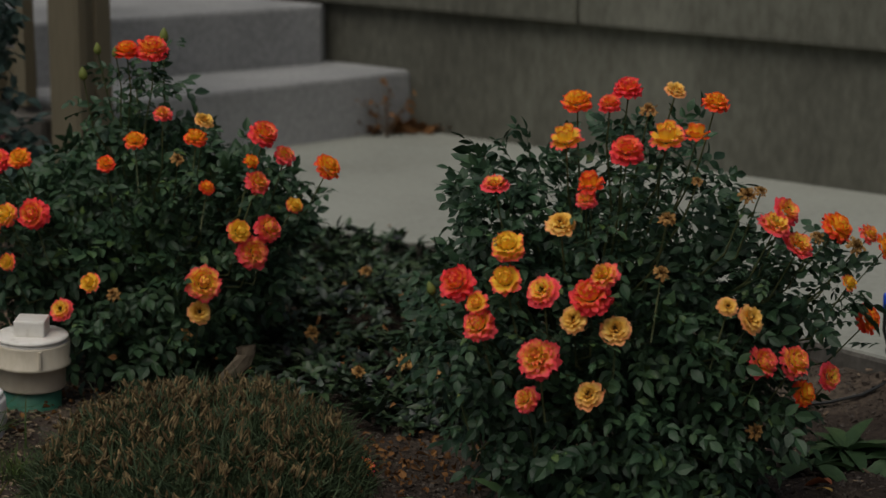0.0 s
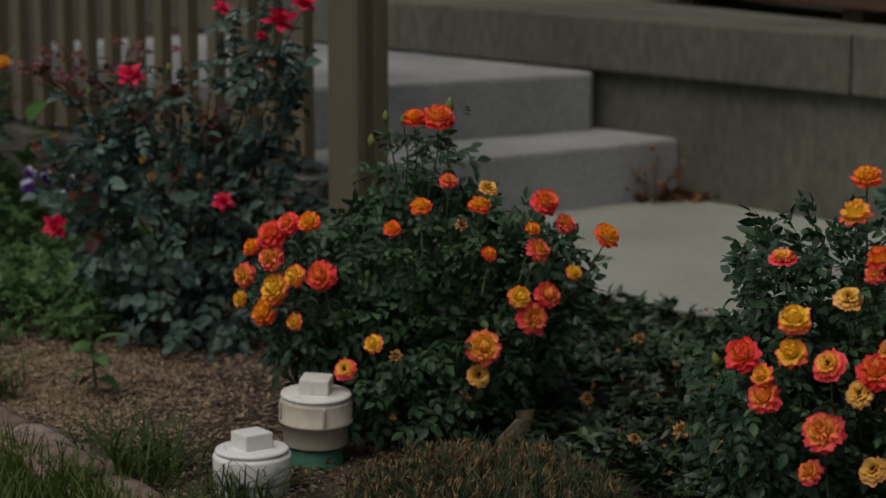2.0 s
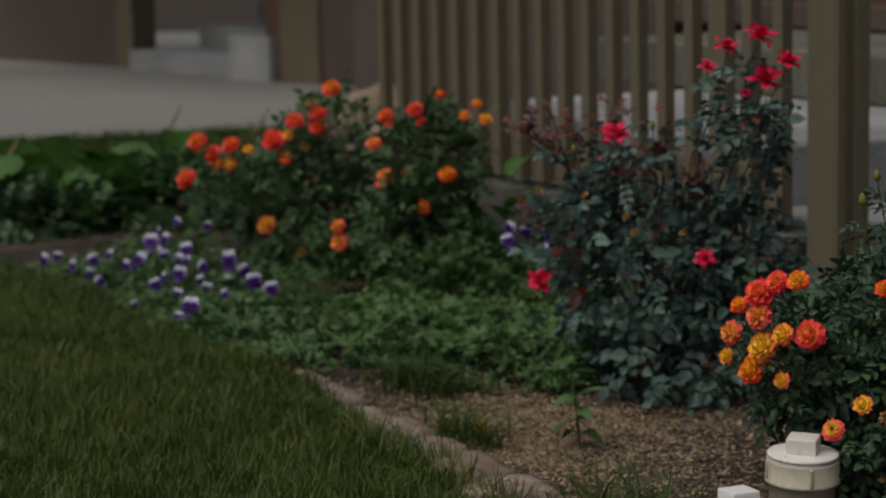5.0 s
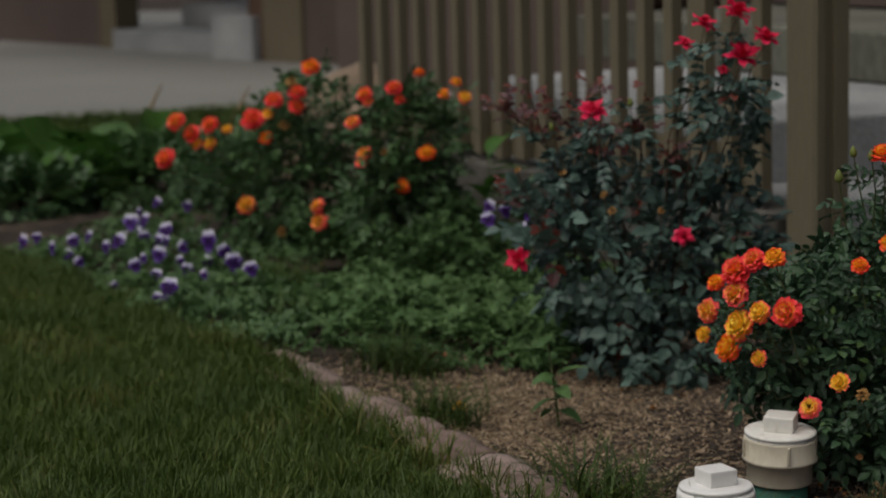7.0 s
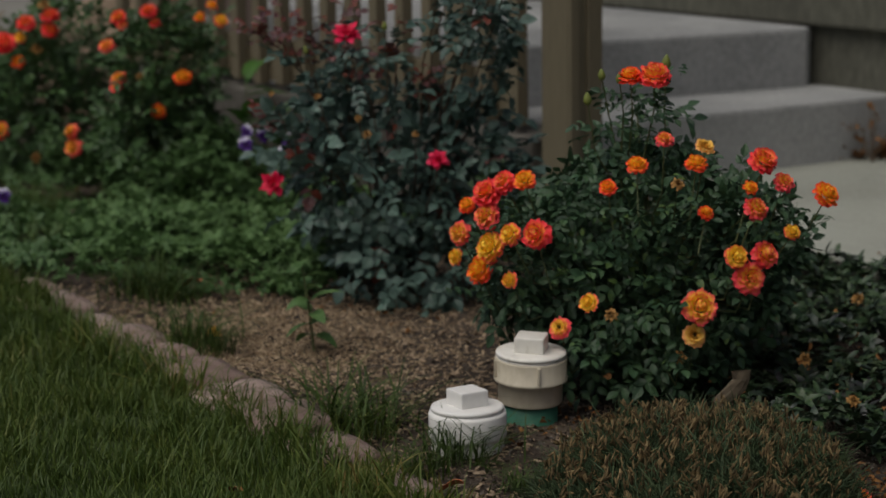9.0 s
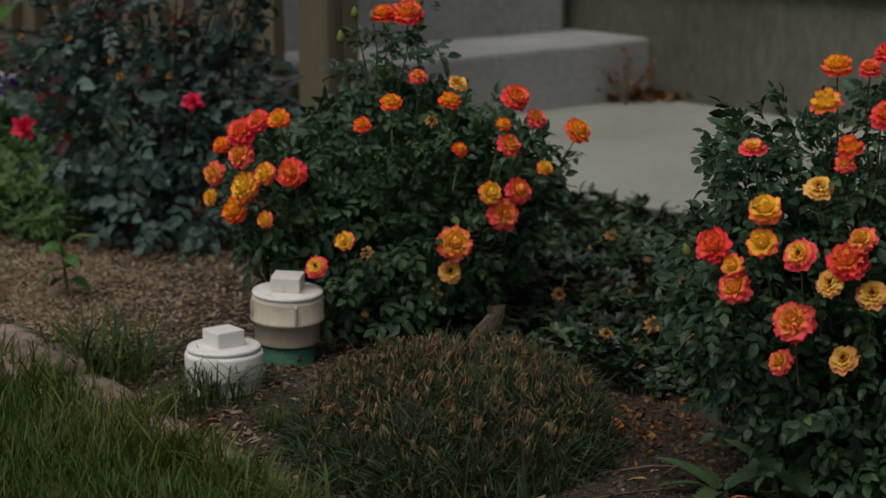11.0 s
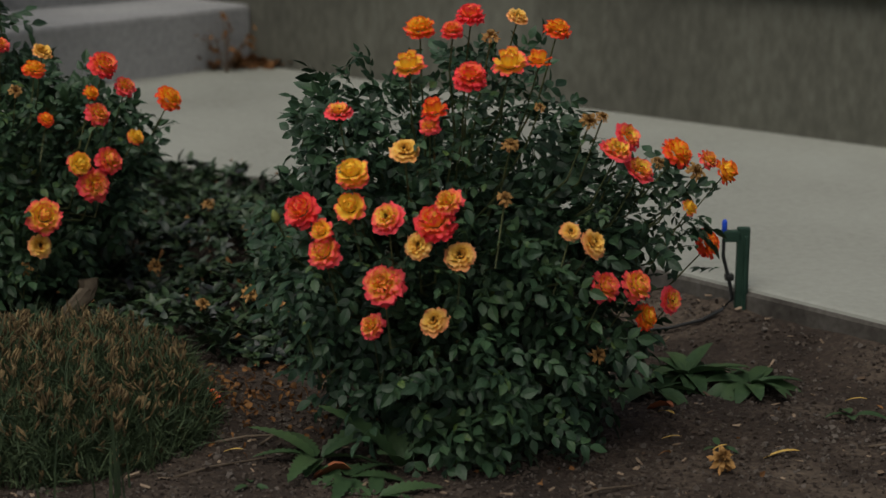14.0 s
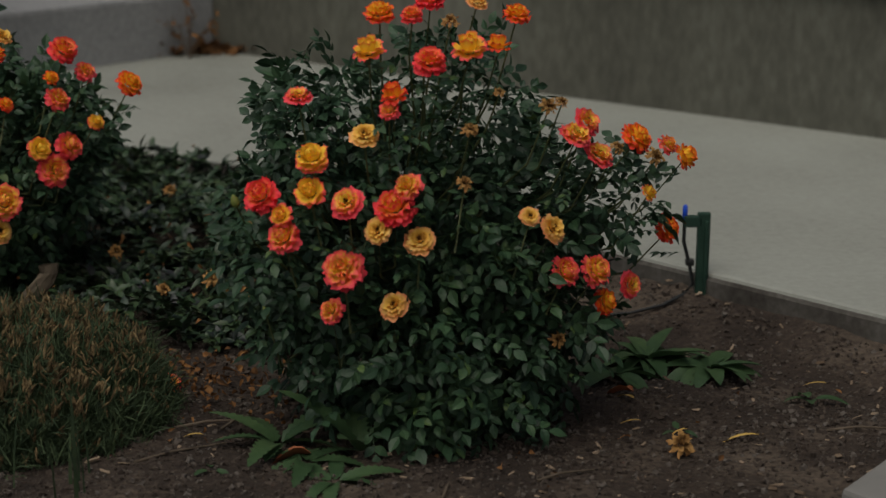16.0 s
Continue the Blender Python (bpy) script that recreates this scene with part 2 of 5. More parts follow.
# the neighbouring drive, lawn strip and house front far behind
drive = part("driveway", prism([(-14, 8.4), (-4.8, 10.3), (-3.6, 11.0), (-2.4, 11.6), (6, 14), (6, 22), (-14, 22)], -0.1, 0.05, 0.01), DRIVE_MAT)
tagged(drive, "pale concrete driveway", "driveway", kind="structure")

planter = empty("planter_box", YARD @ pose(0.42, 0.38, 0.638, 0, 0, -15), "dark brown brick planter standing on the porch slab", "planter")
part("trough", box(2.3, 0.3, 0.26, 0.01, (0, 0.1, 0.17)), BRICK_MAT, planter)
for px in (-0.95, 0.0, 0.95):
    part("foot", box(0.1, 0.2, 0.042, 0.004, (px, 0.1, 0.021)), TRIM_MAT, planter)

# ---- plant materials ----
def petal_material(name, stops, rough=0.5, let=0.2):
    """Petal colour runs from the heart of the bloom to the rim of each petal."""
    m = bpy.data.materials.new(name)
    m.use_nodes = True
    nt = m.node_tree
    b = nt.nodes["Principled BSDF"]
    at = nt.nodes.new("ShaderNodeAttribute")
    at.attribute_name = "rim"
    nz = nt.nodes.new("ShaderNodeTexNoise")
    nz.inputs["Scale"].default_value = 14
    nz.inputs["Detail"].default_value = 4
    tc = nt.nodes.new("ShaderNodeTexCoord")
    nt.links.new(tc.outputs["Object"], nz.inputs["Vector"])
    oi = nt.nodes.new("ShaderNodeObjectInfo")
    ma = nt.nodes.new("ShaderNodeMath")
    ma.operation = "MULTIPLY_ADD"
    ma.inputs[1].default_value = 0.35
    nt.links.new(nz.outputs[0], ma.inputs[0])
    nt.links.new(at.outputs["Fac"], ma.inputs[2])
    mb = nt.nodes.new("ShaderNodeMath")
    mb.operation = "MULTIPLY_ADD"
    mb.inputs[1].default_value = 0.14
    nt.links.new(oi.outputs["Random"], mb.inputs[0])
    nt.links.new(ma.outputs[0], mb.inputs[2])
    sh = nt.nodes.new("ShaderNodeMath")
    sh.operation = "SUBTRACT"
    sh.inputs[1].default_value = 0.25
    nt.links.new(mb.outputs[0], sh.inputs[0])
    ramp = nt.nodes.new("ShaderNodeValToRGB")
    while len(ramp.color_ramp.elements) < len(stops):
        ramp.color_ramp.elements.new(0.5)
    for e, (p, c) in zip(ramp.color_ramp.elements, stops):
        e.position, e.color = p, (*c, 1)
    nt.links.new(sh.outputs[0], ramp.inputs[0])
    nt.links.new(ramp.outputs[0], b.inputs["Base Color"])
    b.inputs["Roughness"].default_value = rough
    b.inputs["Specular IOR Level"].default_value = 0.2
    return translucent(m, let)


PETALS = {
    "C": petal_material("coral_petals", [(0.22, (1.0, 0.70, 0.08)), (0.35, (1.0, 0.46, 0.08)), (0.47, (1.0, 0.23, 0.11)), (0.62, (0.98, 0.09, 0.12))]),
    "R": petal_material("red_petals", [(0.14, (1.0, 0.66, 0.07)), (0.27, (1.0, 0.38, 0.07)), (0.40, (1.0, 0.16, 0.08)), (0.58, (0.96, 0.06, 0.08))]),
    "O": petal_material("orange_petals", [(0.22, (1.0, 0.64, 0.05)), (0.37, (1.0, 0.40, 0.03)), (0.50, (1.0, 0.19, 0.03)), (0.64, (0.95, 0.07, 0.04))]),
    "Y": petal_material("yellow_petals", [(0.32, (1.0, 0.70, 0.07)), (0.47, (1.0, 0.52, 0.05)), (0.58, (1.0, 0.25, 0.08)), (0.70, (0.98, 0.10, 0.11))]),
    "F": petal_material("faded_petals", [(0.10, (0.72, 0.36, 0.05)), (0.30, (0.95, 0.60, 0.10)), (0.56, (0.96, 0.60, 0.17)), (0.80, (0.95, 0.36, 0.16))]),
    "D": petal_material("dried_petals", [(0.1, (0.16, 0.08, 0.025)), (0.4, (0.42, 0.24, 0.08)), (0.8, (0.55, 0.28, 0.10))], 0.9, 0.15),
    "K": petal_material("crimson_petals", [(0.1, (0.58, 0.008, 0.04)), (0.5, (0.74, 0.018, 0.085)), (0.9, (0.84, 0.06, 0.16))]),
    "B": mat("bud_green", [(0.3, (0.10, 0.14, 0.03)), (0.7, (0.20, 0.22, 0.05))], 40, 0.6, 0.1),
}
PANSY = petal_material("pansy_petals", [(0.2, (0.022, 0.004, 0.06)), (0.40, (0.09, 0.03, 0.24)), (0.60, (0.34, 0.27, 0.60)), (0.82, (0.74, 0.72, 0.84))], 0.7, 0.25)
HEART = mat("bloom_heart", [(0.3, (0.05, 0.02, 0.006)), (0.7, (0.22, 0.11, 0.02))], 200, 0.9, 0.4)
ROSE_LEAF = translucent(mat("rose_leaf", [(0.2, (0.017, 0.040, 0.020)), (0.5, (0.036, 0.078, 0.037)), (0.78, (0.058, 0.112, 0.049)), (0.98, (0.110, 0.182, 0.040))], 30, 0.46, 0.2, 4, 200, spec=0.33, vary=0.45), 0.12)
FAR_LEAF = translucent(mat("green_rose_leaf", [(0.2, (0.028, 0.063, 0.021)), (0.55, (0.051, 0.110, 0.033)), (0.9, (0.098, 0.177, 0.053))], 30, 0.5, 0.15, 4, 200, spec=0.4, vary=0.3), 0.15)
BLUE_LEAF = translucent(mat("bluish_rose_leaf", [(0.2, (0.032, 0.062, 0.052)), (0.5, (0.070, 0.120, 0.097)), (0.9, (0.140, 0.220, 0.180))], 24, 0.45, 0.12, 4, 160, spec=0.45, vary=0.35), 0.12)
YOUNG_LEAF = translucent(mat("young_red_leaf", [(0.2, (0.062, 0.030, 0.034)), (0.45, (0.105, 0.052, 0.055)), (0.6, (0.130, 0.032, 0.020)), (0.9, (0.200, 0.055, 0.030))], 24, 0.45, 0.12, 4, 160, vary=0.3), 0.12)
COVER_LEAF = translucent(mat("glossy_cover_leaf", [(0.05, (0.018, 0.014, 0.020)), (0.25, (0.016, 0.030, 0.018)), (0.5, (0.030, 0.060, 0.024)), (0.75, (0.050, 0.080, 0.034)), (0.95, (0.070, 0.052, 0.050))], 20, 0.42, 0.15, 4, 160, spec=0.4, vary=0.55), 0.06)
HERB_LEAF = translucent(mat("herb_leaf", [(0.2, (0.034, 0.074, 0.022)), (0.5, (0.066, 0.134, 0.040)), (0.9, (0.128, 0.224, 0.076))], 20, 0.55, 0.15, 4, 160, vary=0.35), 0.2)
WEED_LEAF = translucent(mat("weed_leaf", [(0.2, (0.026, 0.054, 0.024)), (0.5, (0.042, 0.084, 0.034)), (0.9, (0.078, 0.132, 0.050))], 14, 0.5, 0.25, 6, 90, vary=0.25), 0.15)
BIG_LEAF = translucent(mat("broad_leaf", [(0.2, (0.031, 0.083, 0.016)), (0.5, (0.061, 0.148, 0.026)), (0.9, (0.104, 0.221, 0.046))], 8, 0.55, 0.25, 6, 50, vary=0.25), 0.2)
GRASS = translucent(mat("grass_blade", [(0.1, (0.024, 0.046, 0.006)), (0.5, (0.054, 0.092, 0.015)), (0.8, (0.098, 0.132, 0.023)), (1.0, (0.242, 0.178, 0.060))], 3, 0.55, 0.05, 4, 30, vary=0.4), 0.25)
STEM = mat("green_stem", [(0.3, (0.058, 0.078, 0.029)), (0.7, (0.117, 0.130, 0.052))], 30, 0.6, 0.2)
CANE = mat("brown_cane", [(0.3, (0.05, 0.03, 0.02)), (0.7, (0.11, 0.07, 0.045))], 30, 0.8, 0.3)
TWIG = mat("dead_twig", [(0.3, (0.060, 0.045, 0.030)), (0.7, (0.132, 0.102, 0.072))], 20, 0.9, 0.3, vary=0.3)
SPIKE = mat("dry_flower_spike", [(0.1, (0.075, 0.052, 0.024)), (0.45, (0.17, 0.120, 0.055)), (0.85, (0.33, 0.245, 0.125))], 60, 0.9, 0.4, vary=0.5)
SAGE = translucent(mat("dull_green_needle", [(0.2, (0.024, 0.042, 0.019)), (0.6, (0.046, 0.073, 0.031)), (0.9, (0.080, 0.106, 0.045))], 30, 0.7, 0.1, vary=0.4), 0.1)
LITTER = mat("fallen_petals", [(0.15, (0.055, 0.027, 0.010)), (0.5, (0.150, 0.068, 0.022)), (0.85, (0.260, 0.125, 0.040))], 20, 0.9, 0.3, vary=0.5)
CHIP = mat("bark_chip", [(0.1, (0.048, 0.029, 0.022)), (0.5, (0.121, 0.084, 0.054)), (0.85, (0.284, 0.212, 0.143))], 30, 0.95, 0.4, vary=0.6)
DRYLEAF = mat("dry_leaf", [(0.2, (0.205, 0.057, 0.025)), (0.6, (0.344, 0.115, 0.049)), (0.9, (0.410, 0.213, 0.098))], 30, 0.8, 0.3, vary=0.4)


# ---- plant forms: (verts, faces) as numpy ----
def leaflet(length, width, fold=0.25, curl=0.25, teeth=0.0, rows=5):
    v, f = [], []
    prof = [0.14, 0.86, 1.0, 0.60, 0.0] if rows == 5 else [0.15] + [math.sin(math.pi * (0.12 + 0.8 * k / (rows - 1)) ** 0.85) for k in range(1, rows - 1)] + [0.0]
    for k in range(rows):
        t = k / (rows - 1)
        half = width / 2 * prof[k] * (1 - teeth * (k % 2))
        z = -curl * length * t * t
        y = length * t * (1 - 0.15 * curl * t)
        v += [(-half, y, z + fold * half), (0, y, z), (half, y, z + fold * half)]
    for k in range(rows - 1):
        a, b = 3 * k, 3 * k + 3
        f += [(a, a + 1, b + 1, b), (a + 1, a + 2, b + 2, b + 1)]
    return np.array(v), f


def put(v, m):
    m = np.array(m)
    return v @ m[:3, :3].T + m[:3, 3]


def merge(pieces):
    vs, fs, n = [], [], 0
    for v, f in pieces:
        vs.append(v)
        fs += [tuple(i + n for i in q) for q in f]
        n += len(v)
    return np.vstack(vs), fs


def rod(points, r0, r1, sides=4):
    """A thin tapering tube along points."""
    pts = [Vector(p) for p in points]
    v, f = [], []
    for k, p in enumerate(pts):
        d = (pts[min(k + 1, len(pts) - 1)] - pts[max(k - 1, 0)]).normalized()
        a = d.orthogonal().normalized()
        b = d.cross(a)
        r = r0 + (r1 - r0) * k / (len(pts) - 1)
        for s in range(sides):
            t = 2 * math.pi * s / sides
            q = p + (a * math.cos(t) + b * math.sin(t)) * r
            v.append(tuple(q))
    for k in range(len(pts) - 1):
        for s in range(sides):
            j = (s + 1) % sides
            f.append((k * sides + s, k * sides + j, (k + 1) * sides + j, (k + 1) * sides + s))
    return np.array(v), f


def compound(rng, n=5, size=0.027, width=0.62):
    """A rose leaf: a bent stalk with a leaflet at its end and pairs below."""
    pieces = [rod([(0, 0, 0), (0, size * 1.0, 0.15 * size), (0, size * 2.1, 0)], size * 0.022, size * 0.015, 3)]
    end = pose(0, size * 2.05, 0, rng.uniform(-12, 8), rng.uniform(-15, 15), rng.uniform(-8, 8))
    pieces.append((lambda q: (put(q[0], end), q[1]))(leaflet(size * 1.15, size * width * 1.15, rng.uniform(0.1, 0.4), rng.uniform(0.05, 0.4))))
    for k in range((n - 1) // 2):
        y = size * (1.55 - 0.85 * k)
        for side in (-1, 1):
            m = pose(0, y, 0.05 * size, rng.uniform(-12, 8), rng.uniform(-14, 14) + side * 8, -side * rng.uniform(46, 66))
            q = leaflet(size * rng.uniform(0.85, 1.05) * (1 - 0.12 * k), size * width * (1 - 0.1 * k), rng.uniform(0.1, 0.4), rng.uniform(0.05, 0.4))
            pieces.append((put(q[0], m), q[1]))
    return merge(pieces)


def joined(name, forms, places, material, parent=None, label="", kind="stuff", smooth=False):
    """Many small forms laid at their places as one mesh."""
    vs, fs, n = [], [], 0
    for which, m in places:
        v, f = forms[which]
        vs.append(put(v, m))
        fs += [tuple(i + n for i in q) for q in f]
        n += len(v)
    ob = mesh_object(name, np.vstack(vs), fs, material, parent, label, smooth)
    if kind:
        ob["kind"] = kind
    return ob


def facing(at, out, spin=0.0, size=1.0):
    """A place whose z axis points along out."""
    q = Vector(out).normalized().to_track_quat("Z", "Y").to_matrix().to_4x4()
    return Matrix.Translation(at) @ q @ Matrix.Rotation(spin, 4, "Z") @ Matrix.Diagonal((size, size, size, 1))


def reaching(at, out, up=(0, 0, 1), size=1.0, roll=0.0):
    """A place whose y axis points along out, its z axis near up."""
    y = Vector(out).normalized()
    z = Vector(up) - y * Vector(up).dot(y)
    if z.length < 1e-3:
        z = y.orthogonal()
    z.normalize()
    x = y.cross(z)
    m = Matrix((x, y, z)).transposed().to_4x4()
    return Matrix.Translation(at) @ m @ Matrix.Rotation(roll, 4, "Y") @ Matrix.Diagonal((size, size, size, 1))


def bloom_mesh(name, rng, material, rings, heart=0.0, ruffle=0.09, tip=0.86):
    """A double bloom of unit diameter facing +z: rings of (petals, tilt at foot, tilt at rim, length, width, foot radius, height)."""
    vs, fs, rim, n = [], [], [], 0
    for ring, (count, t0, t1, length, width, foot, height) in enumerate(rings):
        turn = rng.uniform(0, 6.28)
        for k in range(count):
            a = turn + 2 * math.pi * (k + rng.uniform(-0.18, 0.18)) / count
            s = rng.uniform(0.88, 1.1)
            rows, cols = 5, 5
            r, z = foot, height
            grid = []
            for i in range(rows):
                t = i / (rows - 1)
                tilt = radians(t0 + (t1 - t0) * t ** 1.3 + rng.uniform(-3, 3))
                if i:
                    r += math.sin(tilt) * length * s / (rows - 1)
                    z += math.cos(tilt) * length * s / (rows - 1)
                w = width * s * (0.45 + 0.55 * math.sin(min(1.0, t * 1.25) * math.pi / 2)) * (1.12 if t < 0.7 else 1.0 if t < 0.9 else tip)
                for j in range(cols):
                    u = (j / (cols - 1) - 0.5) * 2
                    lift = ruffle * rng.uniform(-0.5, 0.8) * t + 0.10 * u * u * width * (1 - 0.6 * t)
                    drop = -0.10 * length * u * u * t
                    rr, off = r + drop * math.sin(tilt), u * w / 2
                    zz = z + lift * math.sin(tilt) + drop * math.cos(tilt)
                    rr -= lift * math.cos(tilt)
                    if i == rows - 1:
                        rr *= 1 + rng.uniform(-0.09, 0.09)
                    vs.append((rr * math.cos(a) - off * math.sin(a), rr * math.sin(a) + off * math.cos(a), zz))
                    rim.append(min(1.0, 0.04 + 0.38 * (ring / (len(rings) - 1)) ** 1.3 + 0.36 * t ** 3.5 + 0.10 * abs(u) * t))
            for i in range(rows - 1):
                for j in range(cols - 1):
                    q = n + i * cols + j
                    fs.append((q, q + 1, q + cols + 1, q + cols))
            n += rows * cols
    petals = len(fs)
    for k in range(26 if heart else 0):
        a, r = rng.uniform(0, 6.28), heart * math.sqrt(rng.random())
        x, y, z, w = r * math.cos(a), r * math.sin(a), 0.12 + rng.uniform(0, 0.08), 0.018
        vs += [(x * 0.4 - w * 0.4, y * 0.4, 0.02), (x * 0.4 + w * 0.4, y * 0.4 + 0.01, 0.02), (x + w, y + 0.01, z), (x, y + w, z + 0.02), (x - w, y - 0.01, z)]
        rim += [0.0] * 5
        fs += [(n, n + 1, n + 2, n + 4), (n + 2, n + 3, n + 4)]
        n += 5
    me = bpy.data.meshes.new(name)
    me.from_pydata(vs, [], fs)
    at = me.attributes.new("rim", "FLOAT", "POINT")
    at.data.foreach_set("value", rim)
    me.polygons.foreach_set("use_smooth", [True] * len(fs))
    me.materials.append(material)
    if heart:
        me.materials.append(HEART)
        me.polygons.foreach_set("material_index", [0] * petals + [1] * (len(fs) - petals))
    me.update()
    return me


FULL = [(3, -12, -75, 0.24, 0.26, 0.06, 0.19), (5, -2, -45, 0.30, 0.28, 0.11, 0.15), (6, 8, -8, 0.33, 0.29, 0.16, 0.09), (7, 22, 28, 0.35, 0.30, 0.18, 0.04), (8, 42, 64, 0.37, 0.32, 0.18, -0.01), (9, 62, 98, 0.38, 0.33, 0.16, -0.05), (9, 82, 132, 0.36, 0.33, 0.15, -0.09)]
RUFFLED = [(5, -20, 10, 0.26, 0.22, 0.05, 0.15), (7, -4, 22, 0.31, 0.24, 0.10, 0.11), (8, 14, 44, 0.35, 0.26, 0.13, 0.06), (9, 34, 72, 0.38, 0.28, 0.14, 0.01), (10, 56, 100, 0.40, 0.30, 0.13, -0.04), (9, 76, 138, 0.38, 0.30, 0.12, -0.08)]
OPEN = [(7, 4, 40, 0.25, 0.20, 0.09, 0.06), (9, 26, 60, 0.33, 0.27, 0.11, 0.03), (9, 48, 80, 0.38, 0.31, 0.12, -0.01), (10, 66, 100, 0.40, 0.34, 0.12, -0.05)]
CUP = [(3, -10, -70, 0.34, 0.30, 0.08, 0.14), (5, 0, -34, 0.42, 0.36, 0.14, 0.06), (6, 14, 8, 0.46, 0.38, 0.18, 0.0), (6, 40, 66, 0.40, 0.38, 0.18, -0.04), (7, 66, 112, 0.38, 0.34, 0.16, -0.08)]
LOOSE = [(3, -5, 45, 0.36, 0.26, 0.03, 0.06), (5, 30, 88, 0.58, 0.36, 0.05, 0.02), (5, 60, 122, 0.56, 0.34, 0.05, -0.04)]
TATTER = [(6, -10, 60, 0.34, 0.16, 0.05, 0.0), (7, 20, 120, 0.36, 0.18, 0.08, -0.02), (7, 60, 165, 0.36, 0.18, 0.08, -0.05)]
rng0 = random.Random(5)
BLOOM_MESHES = {
    "C": [bloom_mesh("coral_bloom", rng0, PETALS["C"], FULL), bloom_mesh("coral_bloom", rng0, PETALS["C"], RUFFLED, ruffle=0.13), bloom_mesh("coral_bloom", rng0, PETALS["C"], OPEN, 0.10, 0.10, 0.86)],
    "R": [bloom_mesh("red_bloom", rng0, PETALS["R"], f, ruffle=0.12) for f in (FULL, RUFFLED)],
    "O": [bloom_mesh("orange_bloom", rng0, PETALS["O"], f) for f in (FULL, CUP, FULL)],
    "Y": [bloom_mesh("yellow_bloom", rng0, PETALS["Y"], f) for f in (FULL, CUP)],
    "F": [bloom_mesh("faded_bloom", rng0, PETALS["F"], OPEN, 0.13, 0.10, 0.84) for f in (1, 2)],
    "D": [bloom_mesh("dried_bloom", rng0, PETALS["D"], TATTER, ruffle=0.18, tip=0.85) for f in (1, 2)],
    "K": [bloom_mesh("crimson_bloom", rng0, PETALS["K"], LOOSE, ruffle=0.14, tip=0.25) for f in (1, 2, 3)],
}
BLOOM_LABEL = {"C": "coral rose with a yellow heart", "R": "orange-red rose in full bloom", "O": "orange rose", "Y": "golden yellow rose with a reddish rim", "F": "fading pale yellow rose with a brown heart", "D": "withered brown rose", "K": "crimson rose", "B": "closed green bud"}
BUD_MESH = part("bud_form", lathe([(0.05, -0.5), (0.26, -0.38), (0.34, -0.12), (0.26, 0.18), (0.10, 0.46), (0, 0.55)], 10), PETALS["B"], None, "", True)
bud_data = BUD_MESH.data
bpy.data.objects.remove(BUD_MESH)


def plant_point(rng, lobes):
    """A point of the crown, mostly near its outside, and the way out from there."""
    total = sum(l[3] * l[4] * (l[5] if len(l) > 5 else 1.0) for l in lobes)
    r = rng.uniform(0, total)
    for lobe in lobes:
        cx, cy, cz, rx, rz = lobe[:5]
        r -= rx * rz * (lobe[5] if len(lobe) > 5 else 1.0)
        if r <= 0:
            break
    ry = min(rx, 0.27) if rx > 0.15 else rx
    d = Vector((rng.gauss(0, 1), rng.gauss(0, 1), rng.gauss(0, 1))).normalized()
    k = rng.uniform(0.35, 1.0) ** 0.5 * rng.choice((1.0, 1.0, 1.0, 1.1))
    return Vector((cx + d.x * rx * k, cy + d.y * ry * k, cz + d.z * rz * k)), Vector((d.x / rx, d.y / ry, d.z / rz)).normalized()


